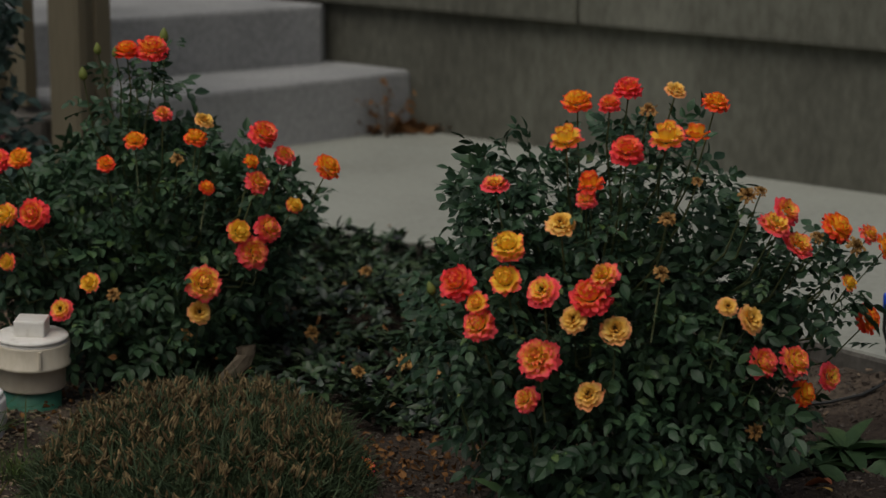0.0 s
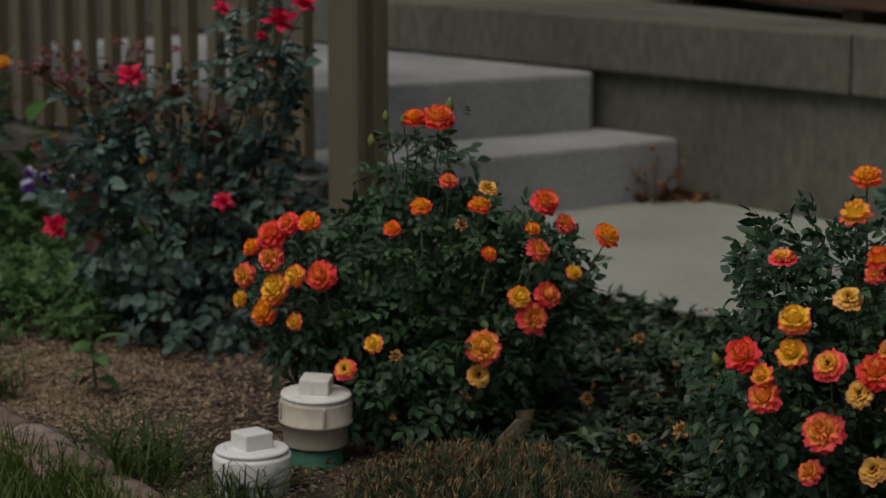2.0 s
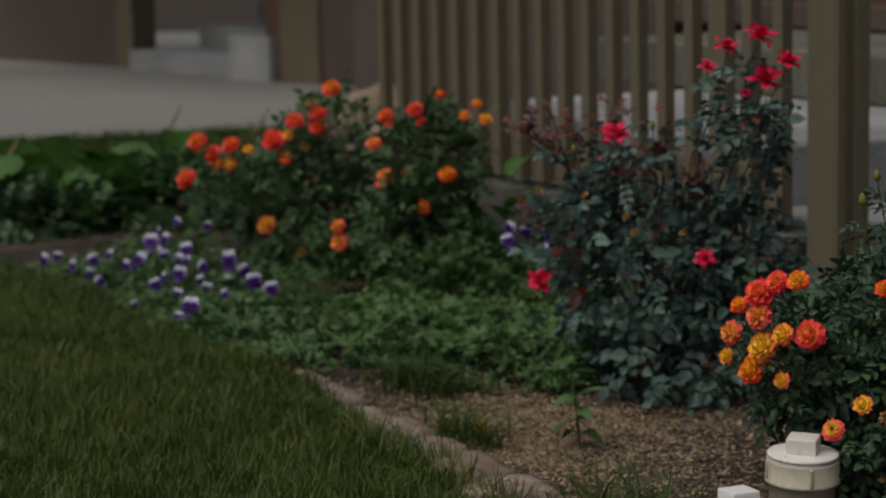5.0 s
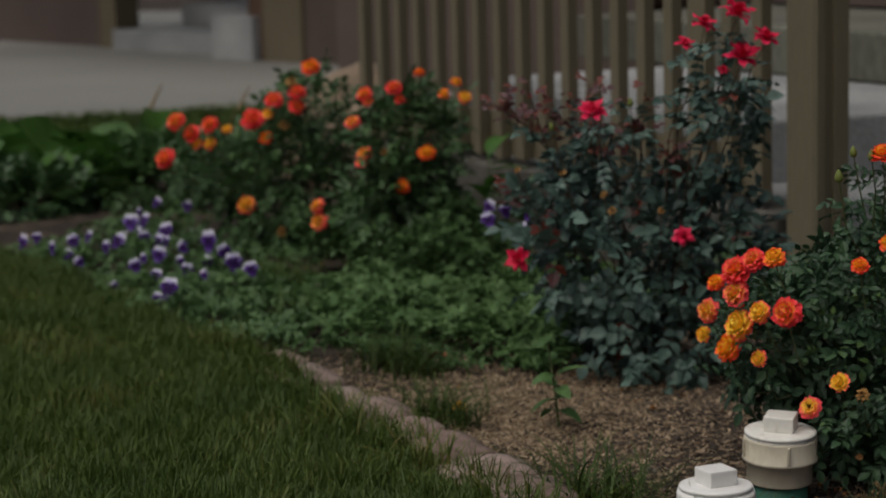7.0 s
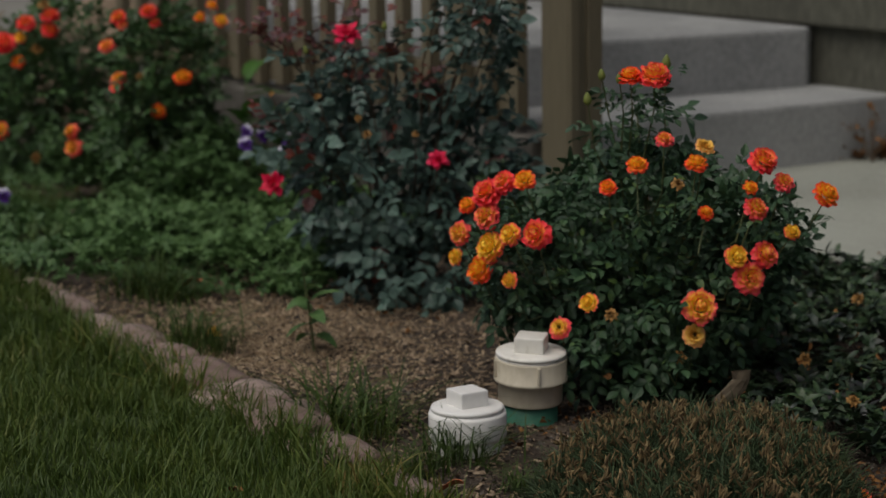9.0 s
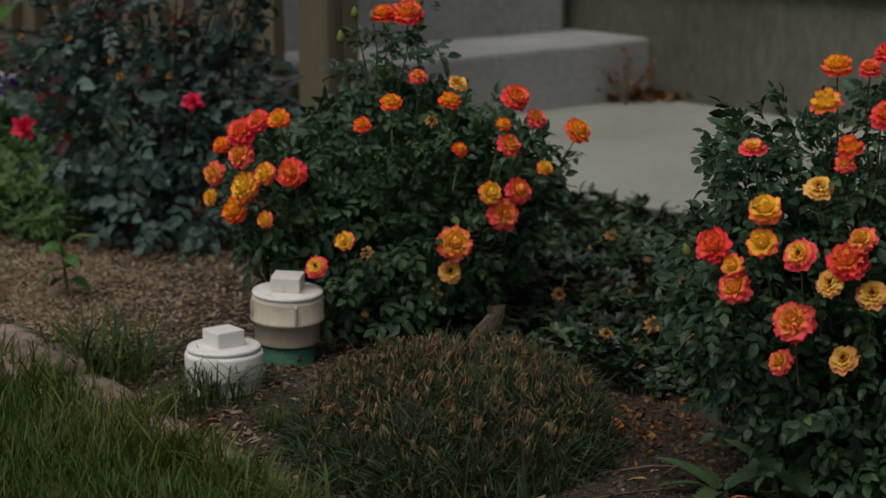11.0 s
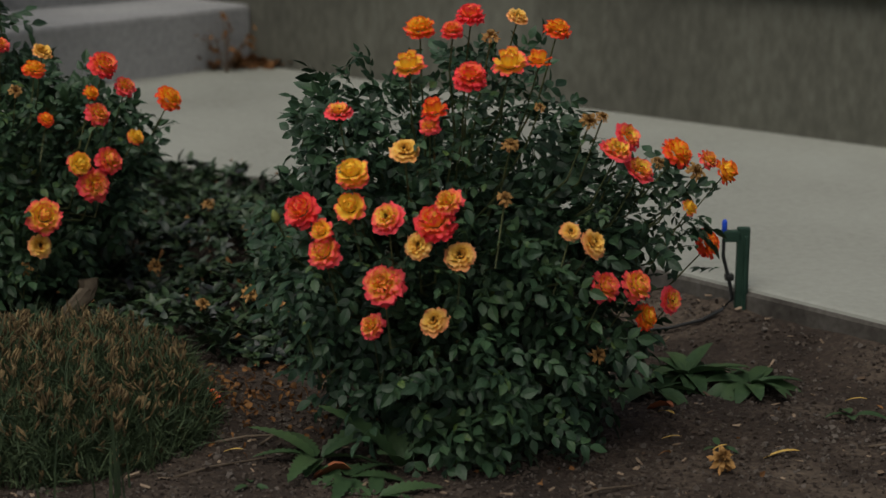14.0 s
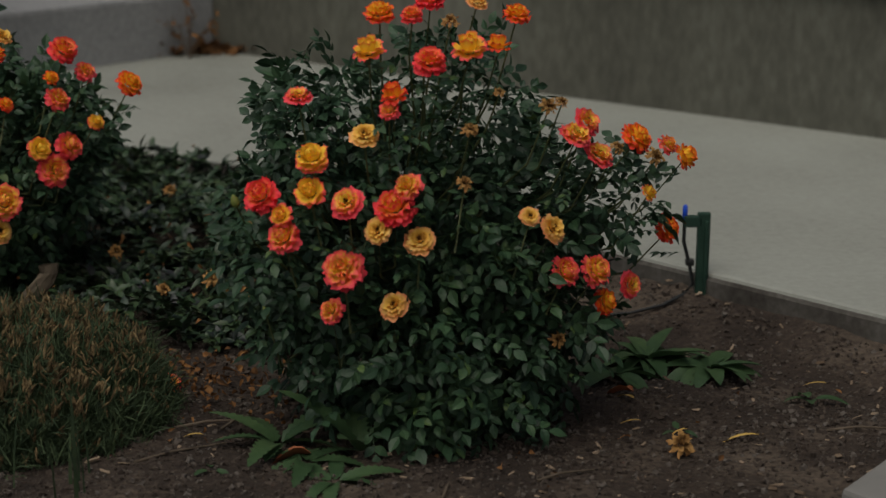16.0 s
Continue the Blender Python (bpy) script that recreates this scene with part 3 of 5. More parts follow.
def rose_bush(name, label, lobes, blooms, base, leaves, seed, material, leaf_size=0.027, leaf_parts=300, category="rose bush", group="", young=None, young_share=0.0, width=0.62, canes=26, cane_mat=None, sprigs=()):
    rng = random.Random(seed)
    bush = empty(name, Matrix.Translation(base), label, category, group)
    back = Matrix.Translation(base).inverted()
    # canes from the foot up into the crown and to each bloom
    ends = [(Vector((x, y, z)), d) for x, y, z, d, kind in blooms]
    rods = []
    for p, d in ends:
        inner = Vector((base[0] + (p.x - base[0]) * 0.45, base[1] + (p.y - base[1]) * 0.3, p.z * 0.5))
        neck = p + Vector(((base[0] - p.x) * 0.12, 0.03, -0.06 - 0.05 * rng.random()))
        rods.append(rod([inner, inner.lerp(neck, 0.55) + Vector((rng.uniform(-0.02, 0.02), rng.uniform(-0.02, 0.02), 0.02)), neck, p - Vector((0, 0, d * 0.15))], 0.0022, 0.0012, 5))
    for k in range(canes):
        p, out = plant_point(rng, lobes)
        foot = Vector((base[0] + rng.uniform(-0.05, 0.05), base[1] + rng.uniform(-0.05, 0.05), -0.02))
        mid = foot.lerp(p, 0.5) + Vector((rng.uniform(-0.04, 0.04), rng.uniform(-0.04, 0.04), 0.06))
        rods.append(rod([foot, mid, p], 0.004, 0.0016, 5))
    for line in sprigs:
        rods.append(rod(line, 0.0034, 0.0014, 5))
    for v, f in rods:
        mesh_object("cane", put(v, back), f, cane_mat or STEM, bush, "", True)
    # leaves
    forms = [compound(rng, rng.choice((5, 5, 7, 3)), leaf_size, width) for _ in range(6)]
    meshes = []
    for v, f in forms:
        me = bpy.data.meshes.new("leaf")
        me.from_pydata([tuple(q) for q in v], [], f)
        me.materials.append(material)
        meshes.append(me)
    spots = []
    for k in range(leaves):
        p, out = plant_point(rng, lobes)
        if p.z < 0.25 and math.hypot(p.x + 0.318, p.y - 3.775) < 0.115:
            continue
        if p.z < 0.012:
            p.z = rng.uniform(0.015, 0.07)
        aim = out * 0.8 + Vector((rng.gauss(0, 0.55), rng.gauss(0, 0.55), rng.gauss(-0.40 if p.z < 0.22 else -0.08, 0.35)))
        up = Vector((out.x * 0.8, out.y * 0.8 - 0.25, 0.7))
        spots.append((p, aim, up, rng.uniform(0.7, 1.2), rng.uniform(-0.7, 0.7)))
    for x, y, z, d, kind in blooms:
        for k in range(2 if z < 0.35 else 3 if z < 0.5 else 6):
            p = Vector((x + rng.uniform(-0.03, 0.03), y + rng.uniform(0.0, 0.05), z - rng.uniform(0.025, 0.09 if z < 0.5 else 0.17)))
            spots.append((p, Vector((rng.gauss(0, 0.8) - 4.0 * (x - base[0]), rng.gauss(0, 0.7), rng.gauss(0, 0.3))), Vector((0, 0, 1)), rng.uniform(0.6, 1.0), rng.uniform(-0.5, 0.5)))
    spots.sort(key=lambda s: s[0].y)
    rest, youth = [], []
    # young shoots, red towards the tip
    for line in sprigs:
        pts = [Vector(q) for q in line]
        for k in range(15):
            t = 0.12 + 0.88 * k / 14
            p = pts[0].lerp(pts[1], t * 2) if t < 0.5 else pts[1].lerp(pts[2], t * 2 - 1)
            a = 2.4 * k + rng.uniform(-0.4, 0.4)
            m = reaching(p, (math.cos(a), 0.8 * math.sin(a), rng.gauss(0.25, 0.3)), (0, -0.3, 1), rng.uniform(0.55, 0.95) * (1.1 - 0.35 * t), rng.uniform(-0.6, 0.6))
            (youth if rng.random() < 1.5 * t - 0.25 else rest).append((rng.randrange(6), back @ m))
    for k, (p, aim, up, size, roll) in enumerate(spots):
        m = reaching(p, aim, up, size, roll)
        if young and rng.random() < young_share:
            youth.append((rng.randrange(6), back @ m))
        elif k < leaf_parts:
            ob = new("leaf", meshes[k % 6])
            ob.parent = bush
            ob.matrix_basis = back @ m
        else:
            rest.append((rng.randrange(6), back @ m))
    joined("foliage", forms, rest, material, bush)
    if youth:
        joined("young_foliage", forms, youth, young, bush, "dark red young leaves")
    # blooms
    mid = Vector((sum(b[0] for b in blooms) / len(blooms), base[1] + 0.05, 0.22))
    for x, y, z, d, kind in blooms:
        p = Vector((x, y, z))
        out = (p - mid).normalized()
        high = min(1.0, max(0.0, (z - 0.30) / 0.3))
        aim = Vector((out.x * 0.75 + rng.gauss(0, 0.15), -0.66 + 0.44 * high + rng.gauss(0, 0.13), 0.42 + 0.6 * high + rng.gauss(0, 0.12)))
        if kind == "B":
            ob = new("bud", bud_data)
            m = facing(p, (out.x * 0.4, -0.1, 1), 0, d * 1.3)
        else:
            ob = new("bloom", rng.choice(BLOOM_MESHES[kind]))
            m = facing(p, aim, rng.uniform(0, 6.28), d * 0.93)
        ob.parent = bush
        ob.matrix_basis = back @ m
        ob["label"] = BLOOM_LABEL[kind]
    return bush



# ---- cleanout pipes ----
def cleanout(x, y, tilt, turn, tall):
    base = empty("sewer_cleanout", pose(x, y, 0.0 if tall else -0.026, tilt[0], tilt[1], turn), "", "cleanout pipe", "cleanout pipes in the bed")
    r = 0.0525
    if tall:
        base["label"] = "cream plastic cleanout cap on a green pipe standing in soil"
        part("pipe", lathe([(r, -0.08), (r, 0.05), (r - 0.004, 0.052), (0, 0.052)]), GREEN_PIPE, base, "green sewer pipe", True)
        part("hub", lathe([(r + 0.001, 0.043), (0.0595, 0.044), (0.0605, 0.047), (0.0605, 0.082), (0.0660, 0.084), (0.0695, 0.087), (0.0695, 0.092), (0.066, 0.094), (0.0675, 0.126), (0.0665, 0.129), (0.058, 0.129)]), CREAM, base, "", True)
        for k in range(4):
            a = math.pi / 2 * k + 0.3
            part("rib", box(0.005, 0.012, 0.032, 0.0015, (0.0675 * math.cos(a), 0.0675 * math.sin(a), 0.11)), CREAM, base)
        top, cap_mat = 0.129, CREAM
    else:
        base["label"] = "white plastic cleanout pipe with a square-headed plug"
        part("hub", lathe([(0.066, -0.08), (0.066, 0.045), (0.0665, 0.05), (0.0695, 0.052), (0.0705, 0.056), (0.0705, 0.092), (0.069, 0.098), (0.06, 0.098)]), PVC, base, "", True)
        top, cap_mat = 0.096, PVC
    part("plug", lathe([(0.060, top - 0.004), (0.0645, top), (0.0645, top + 0.003), (0.062, top + 0.0042), (0.066, top + 0.0055), (0.0665, top + 0.009), (0.065, top + 0.0115), (0.06, top + 0.0125), (0, top + 0.014)]), PVC if not tall else CAP_TOP, base, "round threaded plug", True)
    h = part("plug_head", box(0.056, 0.056, 0.03, 0.0035, (0, 0, top + 0.013 + 0.014)), PVC if not tall else CAP_TOP, base, "square plug head")
    h.rotation_euler = (0, 0, radians(25 if not tall else -6))
    return base


CAP_TOP = mat("aged_plastic", [(0.25, (0.45, 0.42, 0.36)), (0.45, (0.68, 0.66, 0.60)), (0.8, (0.77, 0.755, 0.71))], 22.0, 0.45, 0.05, 8, 90, spec=0.45)
cleanout(-0.318, 3.775, (2, 1.5), 0, True)
cleanout(-0.416, 3.595, (-1, 0), 12, False)
RIGHT_BLOOMS = [
    (0.541, 2.957, 0.665, 0.045, "O"),
    (0.616, 2.965, 0.681, 0.044, "R"),
    (0.586, 2.946, 0.662, 0.035, "R"),
    (0.685, 2.972, 0.677, 0.036, "F"),
    (0.746, 2.979, 0.658, 0.041, "O"),
    (0.641, 2.942, 0.655, 0.032, "D"),
    (0.52, 2.922, 0.616, 0.048, "Y"),
    (0.604, 2.902, 0.601, 0.053, "R"),
    (0.664, 2.918, 0.617, 0.053, "Y"),
    (0.709, 2.931, 0.618, 0.042, "O"),
    (0.554, 2.904, 0.555, 0.043, "O"),
    (0.546, 2.898, 0.535, 0.032, "C"),
    (0.424, 2.951, 0.547, 0.045, "C"),
    (0.51, 2.895, 0.5, 0.046, "F"),
    (0.438, 2.913, 0.466, 0.051, "Y"),
    (0.37, 2.95, 0.406, 0.055, "R"),
    (0.435, 2.907, 0.419, 0.048, "Y"),
    (0.486, 2.886, 0.406, 0.056, "C"),
]
RIGHT_BLOOMS_MORE = [
    (0.551, 2.873, 0.4, 0.061, "R"),
    (0.57, 2.873, 0.429, 0.045, "C"),
    (0.4, 2.926, 0.349, 0.053, "C"),
    (0.396, 2.928, 0.381, 0.036, "Y"),
    (0.481, 2.892, 0.307, 0.065, "C"),
    (0.587, 2.871, 0.351, 0.05, "F"),
    (0.528, 2.876, 0.366, 0.045, "F"),
    (0.554, 2.886, 0.252, 0.049, "F"),
    (0.467, 2.909, 0.242, 0.041, "C"),
    (0.651, 2.876, 0.433, 0.031, "D"),
    (0.661, 2.891, 0.507, 0.032, "D"),
    (0.709, 2.918, 0.555, 0.021, "D"),
    (0.787, 2.938, 0.53, 0.036, "D"),
    (0.81, 2.952, 0.533, 0.025, "D"),
    (0.851, 2.965, 0.5, 0.05, "C"),
    (0.831, 2.947, 0.483, 0.053, "C"),
    (0.871, 2.964, 0.449, 0.052, "C"),
    (0.91, 2.996, 0.454, 0.03, "D"),
]
RIGHT_BLOOMS_REST = [
    (0.951, 3.041, 0.46, 0.052, "O"),
    (0.998, 3.093, 0.419, 0.04, "D"),
    (1.032, 3.14, 0.427, 0.036, "C"),
    (1.059, 3.14, 0.408, 0.048, "O"),
    (0.973, 3.041, 0.373, 0.029, "Y"),
    (1.036, 3.14, 0.293, 0.049, "O"),
    (0.789, 2.909, 0.353, 0.048, "F"),
    (0.753, 2.896, 0.376, 0.033, "F"),
    (0.813, 2.924, 0.284, 0.05, "C"),
    (0.869, 2.954, 0.276, 0.052, "C"),
    (0.939, 3.009, 0.237, 0.047, "C"),
    (0.892, 2.977, 0.221, 0.043, "O"),
    (0.813, 2.946, 0.174, 0.034, "D"),
    (0.335, 2.985, 0.392, 0.016, "B"),
    (0.376, 2.965, 0.23, 0.013, "B"),
]
LEFT_BLOOMS = [
    (-0.135, 3.882, 0.639, 0.048, "O"),
    (-0.09, 3.881, 0.64, 0.063, "R"),
    (-0.069, 3.939, 0.661, 0.021, "B"),
    (-0.189, 3.905, 0.641, 0.017, "B"),
    (-0.155, 3.883, 0.637, 0.017, "B"),
    (-0.213, 3.852, 0.602, 0.019, "B"),
    (-0.07, 3.778, 0.536, 0.037, "C"),
    (0.003, 3.783, 0.522, 0.041, "F"),
    (-0.012, 3.766, 0.494, 0.043, "O"),
    (-0.119, 3.757, 0.493, 0.041, "O"),
    (-0.171, 3.75, 0.453, 0.035, "O"),
    (0.109, 3.812, 0.492, 0.058, "R"),
    (0.147, 3.818, 0.452, 0.042, "C"),
    (0.085, 3.781, 0.447, 0.031, "O"),
    (0.228, 3.884, 0.419, 0.052, "O"),
    (0.095, 3.776, 0.41, 0.05, "C"),
    (0.163, 3.807, 0.362, 0.033, "Y"),
    (0.061, 3.756, 0.325, 0.046, "Y"),
]
LEFT_BLOOMS_MORE = [
    (0.113, 3.777, 0.326, 0.054, "C"),
    (0.086, 3.768, 0.283, 0.064, "C"),
    (-0.003, 3.752, 0.231, 0.069, "C"),
    (-0.013, 3.766, 0.174, 0.048, "F"),
    (-0.039, 3.78, 0.13, 0.032, "D"),
    (-0.205, 3.753, 0.236, 0.039, "Y"),
    (-0.165, 3.751, 0.215, 0.033, "D"),
    (-0.26, 3.784, 0.181, 0.048, "C"),
    (-0.327, 3.809, 0.455, 0.044, "O"),
    (-0.366, 3.833, 0.446, 0.05, "R"),
    (-0.4, 3.853, 0.421, 0.063, "R"),
    (-0.444, 3.895, 0.392, 0.036, "O"),
    (-0.4, 3.841, 0.381, 0.057, "C"),
    (-0.458, 3.899, 0.337, 0.049, "C"),
    (-0.392, 3.828, 0.324, 0.063, "Y"),
    (-0.353, 3.802, 0.354, 0.046, "Y"),
    (-0.303, 3.775, 0.36, 0.058, "R"),
    (-0.468, 3.912, 0.288, 0.034, "Y"),
]
LEFT_BLOOMS_REST = [
    (-0.416, 3.852, 0.275, 0.057, "O"),
    (-0.355, 3.807, 0.266, 0.034, "Y"),
    (-0.045, 3.749, 0.46, 0.031, "D"),
    (0.006, 3.746, 0.408, 0.031, "O"),
]
FAR_BLOOMS = [
    (-1.988, 6.44, 0.611, 0.065, "O"),
    (-2.038, 6.44, 0.529, 0.062, "R"),
    (-2.04, 6.44, 0.483, 0.062, "R"),
    (-2.056, 6.44, 0.566, 0.051, "D"),
    (-2.116, 6.44, 0.506, 0.062, "R"),
    (-2.191, 6.44, 0.444, 0.077, "R"),
    (-2.14, 6.44, 0.46, 0.04, "Y"),
    (-2.086, 6.44, 0.425, 0.048, "D"),
    (-2.149, 6.44, 0.383, 0.048, "O"),
    (-2.337, 6.44, 0.426, 0.063, "R"),
    (-2.401, 6.44, 0.396, 0.063, "R"),
    (-2.453, 6.44, 0.437, 0.067, "R"),
    (-2.279, 6.44, 0.411, 0.037, "Y"),
    (-2.383, 6.44, 0.364, 0.044, "Y"),
    (-2.34, 6.44, 0.364, 0.048, "Y"),
    (-2.497, 6.44, 0.316, 0.071, "R"),
    (-2.223, 6.44, 0.162, 0.067, "Y"),
    (-2.108, 6.44, 0.076, 0.044, "D"),
]
MID_BLOOMS = [
    (-1.513, 5.96, 0.628, 0.04, "O"),
    (-1.591, 5.96, 0.582, 0.057, "R"),
    (-1.682, 5.96, 0.566, 0.05, "R"),
    (-1.574, 5.96, 0.549, 0.037, "R"),
    (-1.405, 5.96, 0.597, 0.04, "O"),
    (-1.378, 5.96, 0.556, 0.043, "Y"),
    (-1.441, 5.96, 0.564, 0.04, "O"),
    (-1.674, 5.96, 0.546, 0.04, "C"),
    (-1.72, 5.96, 0.482, 0.05, "C"),
    (-1.688, 5.96, 0.386, 0.054, "C"),
    (-1.698, 5.96, 0.36, 0.044, "C"),
    (-1.497, 5.96, 0.391, 0.057, "O"),
    (-1.573, 5.96, 0.293, 0.047, "O"),
    (-1.838, 5.96, 0.23, 0.051, "C"),
    (-1.834, 5.96, 0.183, 0.061, "C"),
    (-1.627, 5.96, 0.394, 0.034, "D"),
]
RED_BLOOMS = [
    (-0.47, 4.66, 0.858, 0.075, "K"),
    (-0.543, 4.66, 0.834, 0.058, "K"),
    (-0.585, 4.66, 0.791, 0.043, "K"),
    (-0.46, 4.66, 0.761, 0.08, "K"),
    (-0.406, 4.66, 0.801, 0.058, "K"),
    (-0.5, 4.66, 0.733, 0.028, "K"),
    (-0.796, 4.66, 0.64, 0.064, "K"),
    (-0.97, 4.66, 0.3, 0.06, "K"),
    (-0.591, 4.66, 0.356, 0.049, "K"),
]
rose_bush("rose_bush", "full dark green miniature rose bush with coral and yellow blooms", [
    (0.63, 3.14, 0.20, 0.235, 0.20), (0.78, 3.08, 0.20, 0.13, 0.15), (0.488, 3.16, 0.455, 0.092, 0.12, 1.4), (0.70, 3.18, 0.47, 0.11, 0.13), (0.89, 3.10, 0.35, 0.10, 0.08),
    (0.65, 3.10, 0.08, 0.20, 0.09), (0.66, 3.12, 0.33, 0.21, 0.13), (0.48, 3.10, 0.30, 0.15, 0.14)],
    RIGHT_BLOOMS + RIGHT_BLOOMS_MORE + RIGHT_BLOOMS_REST, (0.60, 3.14, 0), 2800, 3, ROSE_LEAF, 0.0225, group="orange rose bushes", width=0.58)
rose_bush("rose_bush", "spreading miniature rose bush with orange and coral blooms beside pipes", [
    (-0.10, 4.03, 0.24, 0.25, 0.19), (-0.33, 4.0, 0.25, 0.10, 0.12), (-0.10, 4.05, 0.36, 0.21, 0.09), (0.09, 4.0, 0.29, 0.085, 0.13),
    (-0.12, 4.03, 0.53, 0.055, 0.09, 0.6), (-0.10, 4.0, 0.11, 0.20, 0.09)],
    LEFT_BLOOMS + LEFT_BLOOMS_MORE + LEFT_BLOOMS_REST, (-0.10, 4.03, 0), 2100, 4, ROSE_LEAF, 0.0242, group="orange rose bushes", width=0.58)
rose_bush("rose_bush", "miniature rose bush with orange-red blooms near the lawn", [
    (-2.147, 6.65, 0.20, 0.22, 0.21), (-2.05, 6.65, 0.40, 0.12, 0.16), (-2.361, 6.62, 0.27, 0.15, 0.09), (-2.22, 6.6, 0.07, 0.2, 0.08)],
    FAR_BLOOMS, (-2.17, 6.65, 0), 1250, 6, FAR_LEAF, 0.030, 200, group="orange rose bushes", width=0.54)
rose_bush("rose_bush", "leggy miniature rose bush with orange-red blooms before the fence", [
    (-1.578, 6.1, 0.38, 0.13, 0.18), (-1.62, 6.1, 0.20, 0.16, 0.14)],
    MID_BLOOMS, (-1.60, 6.1, 0), 700, 7, FAR_LEAF, 0.030, 150, group="orange rose bushes", width=0.54)
SHRUB_SPENT = [(-0.778, 4.70, 0.448, 0.026, "D"), (-0.757, 4.68, 0.413, 0.028, "D"), (-0.873, 4.70, 0.497, 0.024, "D"), (-0.984, 4.72, 0.501, 0.020, "D"), (-0.644, 4.68, 0.414, 0.022, "D"), (-0.905, 4.74, 0.60, 0.016, "B"), (-0.72, 4.74, 0.655, 0.016, "B")]
rose_bush("shrub_rose", "tall bluish-green shrub rose with crimson blooms and reddish young leaves", [
    (-0.74, 4.85, 0.27, 0.20, 0.15), (-0.512, 4.83, 0.56, 0.054, 0.19, 1.35), (-0.67, 4.82, 0.10, 0.17, 0.11), (-0.56, 4.85, 0.29, 0.12, 0.15), (-0.88, 4.84, 0.37, 0.11, 0.08), (-0.79, 4.85, 0.47, 0.12, 0.06, 0.7)],
    RED_BLOOMS + SHRUB_SPENT, (-0.70, 4.85, 0), 640, 8, BLUE_LEAF, 0.034, 300, category="shrub rose", young=YOUNG_LEAF, young_share=0.035, width=0.74, canes=24, cane_mat=CANE, sprigs=[
        ((-0.88, 4.82, 0.42), (-0.94, 4.80, 0.58), (-0.97, 4.78, 0.70)), ((-0.90, 4.82, 0.50), (-0.98, 4.80, 0.60), (-1.06, 4.78, 0.655)),
        ((-0.82, 4.82, 0.42), (-0.82, 4.78, 0.56), (-0.79, 4.70, 0.63)), ((-0.82, 4.84, 0.50), (-0.86, 4.82, 0.58), (-0.91, 4.80, 0.63)),
        ((-0.83, 4.84, 0.50), (-0.84, 4.84, 0.60), (-0.83, 4.84, 0.69)), ((-0.72, 4.86, 0.42), (-0.71, 4.85, 0.55), (-0.70, 4.84, 0.67)),
        ((-0.66, 4.86, 0.40), (-0.64, 4.85, 0.48), (-0.63, 4.84, 0.55)), ((-0.92, 4.82, 0.30), (-0.98, 4.80, 0.40), (-1.02, 4.78, 0.44))])

# ---- the lawn, its stone edging and grass tufts ----
LAWN = [(-0.20, 2.30), (-0.20, 2.88), (-0.31, 3.02), (-0.46, 3.22), (-0.70, 3.54), (-0.95, 3.86), (-1.20, 4.16), (-1.45, 4.52), (-1.63, 4.79), (-1.80, 4.96), (-2.05, 5.23), (-2.39, 5.67), (-2.71, 6.00), (-3.03, 6.29), (-3.4, 6.6), (-5.5, 8.0), (-7.5, 7.0), (-7.5, 2.0), (-3.0, 1.8)]
lawn = part("lawn_bed", prism(LAWN, -0.05, 0.018, 0.0), LAWN_MAT)
tagged(lawn, "dense lawn turf beside the flower bed", "lawn", kind="structure")


def tuft_form(rng, blades, height, spread, width=0.004, lean=0.5):
    pieces = []
    for _ in range(blades):
        a, h = rng.uniform(0, 6.28), height * rng.uniform(0.5, 1.15)
        x, y = rng.gauss(0, spread), rng.gauss(0, spread)
        l = h * lean * rng.uniform(0.1, 1.3)
        dx, dy = math.cos(a), math.sin(a)
        w = width * rng.uniform(0.6, 1.2) / 2
        v = []
        for t, k in ((0, 1.0), (0.45, 0.85), (0.8, 0.5)):
            cx, cy, cz = x + dx * l * t * t, y + dy * l * t * t, h * (t - 0.12 * t * t * lean)
            v += [(cx - dy * w * k, cy + dx * w * k, cz), (cx + dy * w * k, cy - dx * w * k, cz)]
        v.append((x + dx * l, y + dy * l, h * (1 - 0.18 * lean)))
        pieces.append((np.array(v), [(0, 1, 3, 2), (2, 3, 5, 4), (4, 5, 6)]))
    return merge(pieces)


rng = random.Random(21)
forms = [tuft_form(rng, 18, 0.055, 0.017, 0.0027, 0.7) for _ in range(8)]
places = []
while len(places) < 5200:
    x = rng.uniform(-3.6, -0.2)
    y = rng.uniform(2.4, 7.4)
    if inside(LAWN, x, y) and abs(x) < 0.12 + y * 0.52:
        places.append((rng.randrange(8), pose(x, y, 0.012, rng.uniform(-12, 12), rng.uniform(-12, 12), rng.uniform(0, 360)) @ Matrix.Scale(rng.uniform(0.7, 1.25), 4)))
g = joined("lawn_grass", forms, places, GRASS)
tagged(g, "fine green lawn grass with a few straw blades", "grass", kind="stuff")

# long blades leaning over the stones and standing in the bed
over = [tuft_form(rng, 16, 0.085, 0.02, 0.0038, 0.9) for _ in range(4)]
fringe = []
for (xa, ya), (xb, yb) in zip(LAWN[1:9], LAWN[2:10]):
    for _ in range(20):
        s = rng.random()
        fringe.append((rng.randrange(4), pose(xa + (xb - xa) * s - rng.uniform(0.0, 0.07), ya + (yb - ya) * s - rng.uniform(0.0, 0.05), 0.01, rng.gauss(0, 12), rng.gauss(8, 12), rng.uniform(0, 360)) @ Matrix.Scale(rng.uniform(0.7, 1.25), 4)))
tagged(joined("lawn_fringe", over, fringe, GRASS), "longer grass along the edge of the lawn", "grass", kind="stuff")
tall = [tuft_form(rng, 130, 0.092, 0.034, 0.0032, 1.5) for _ in range(3)]
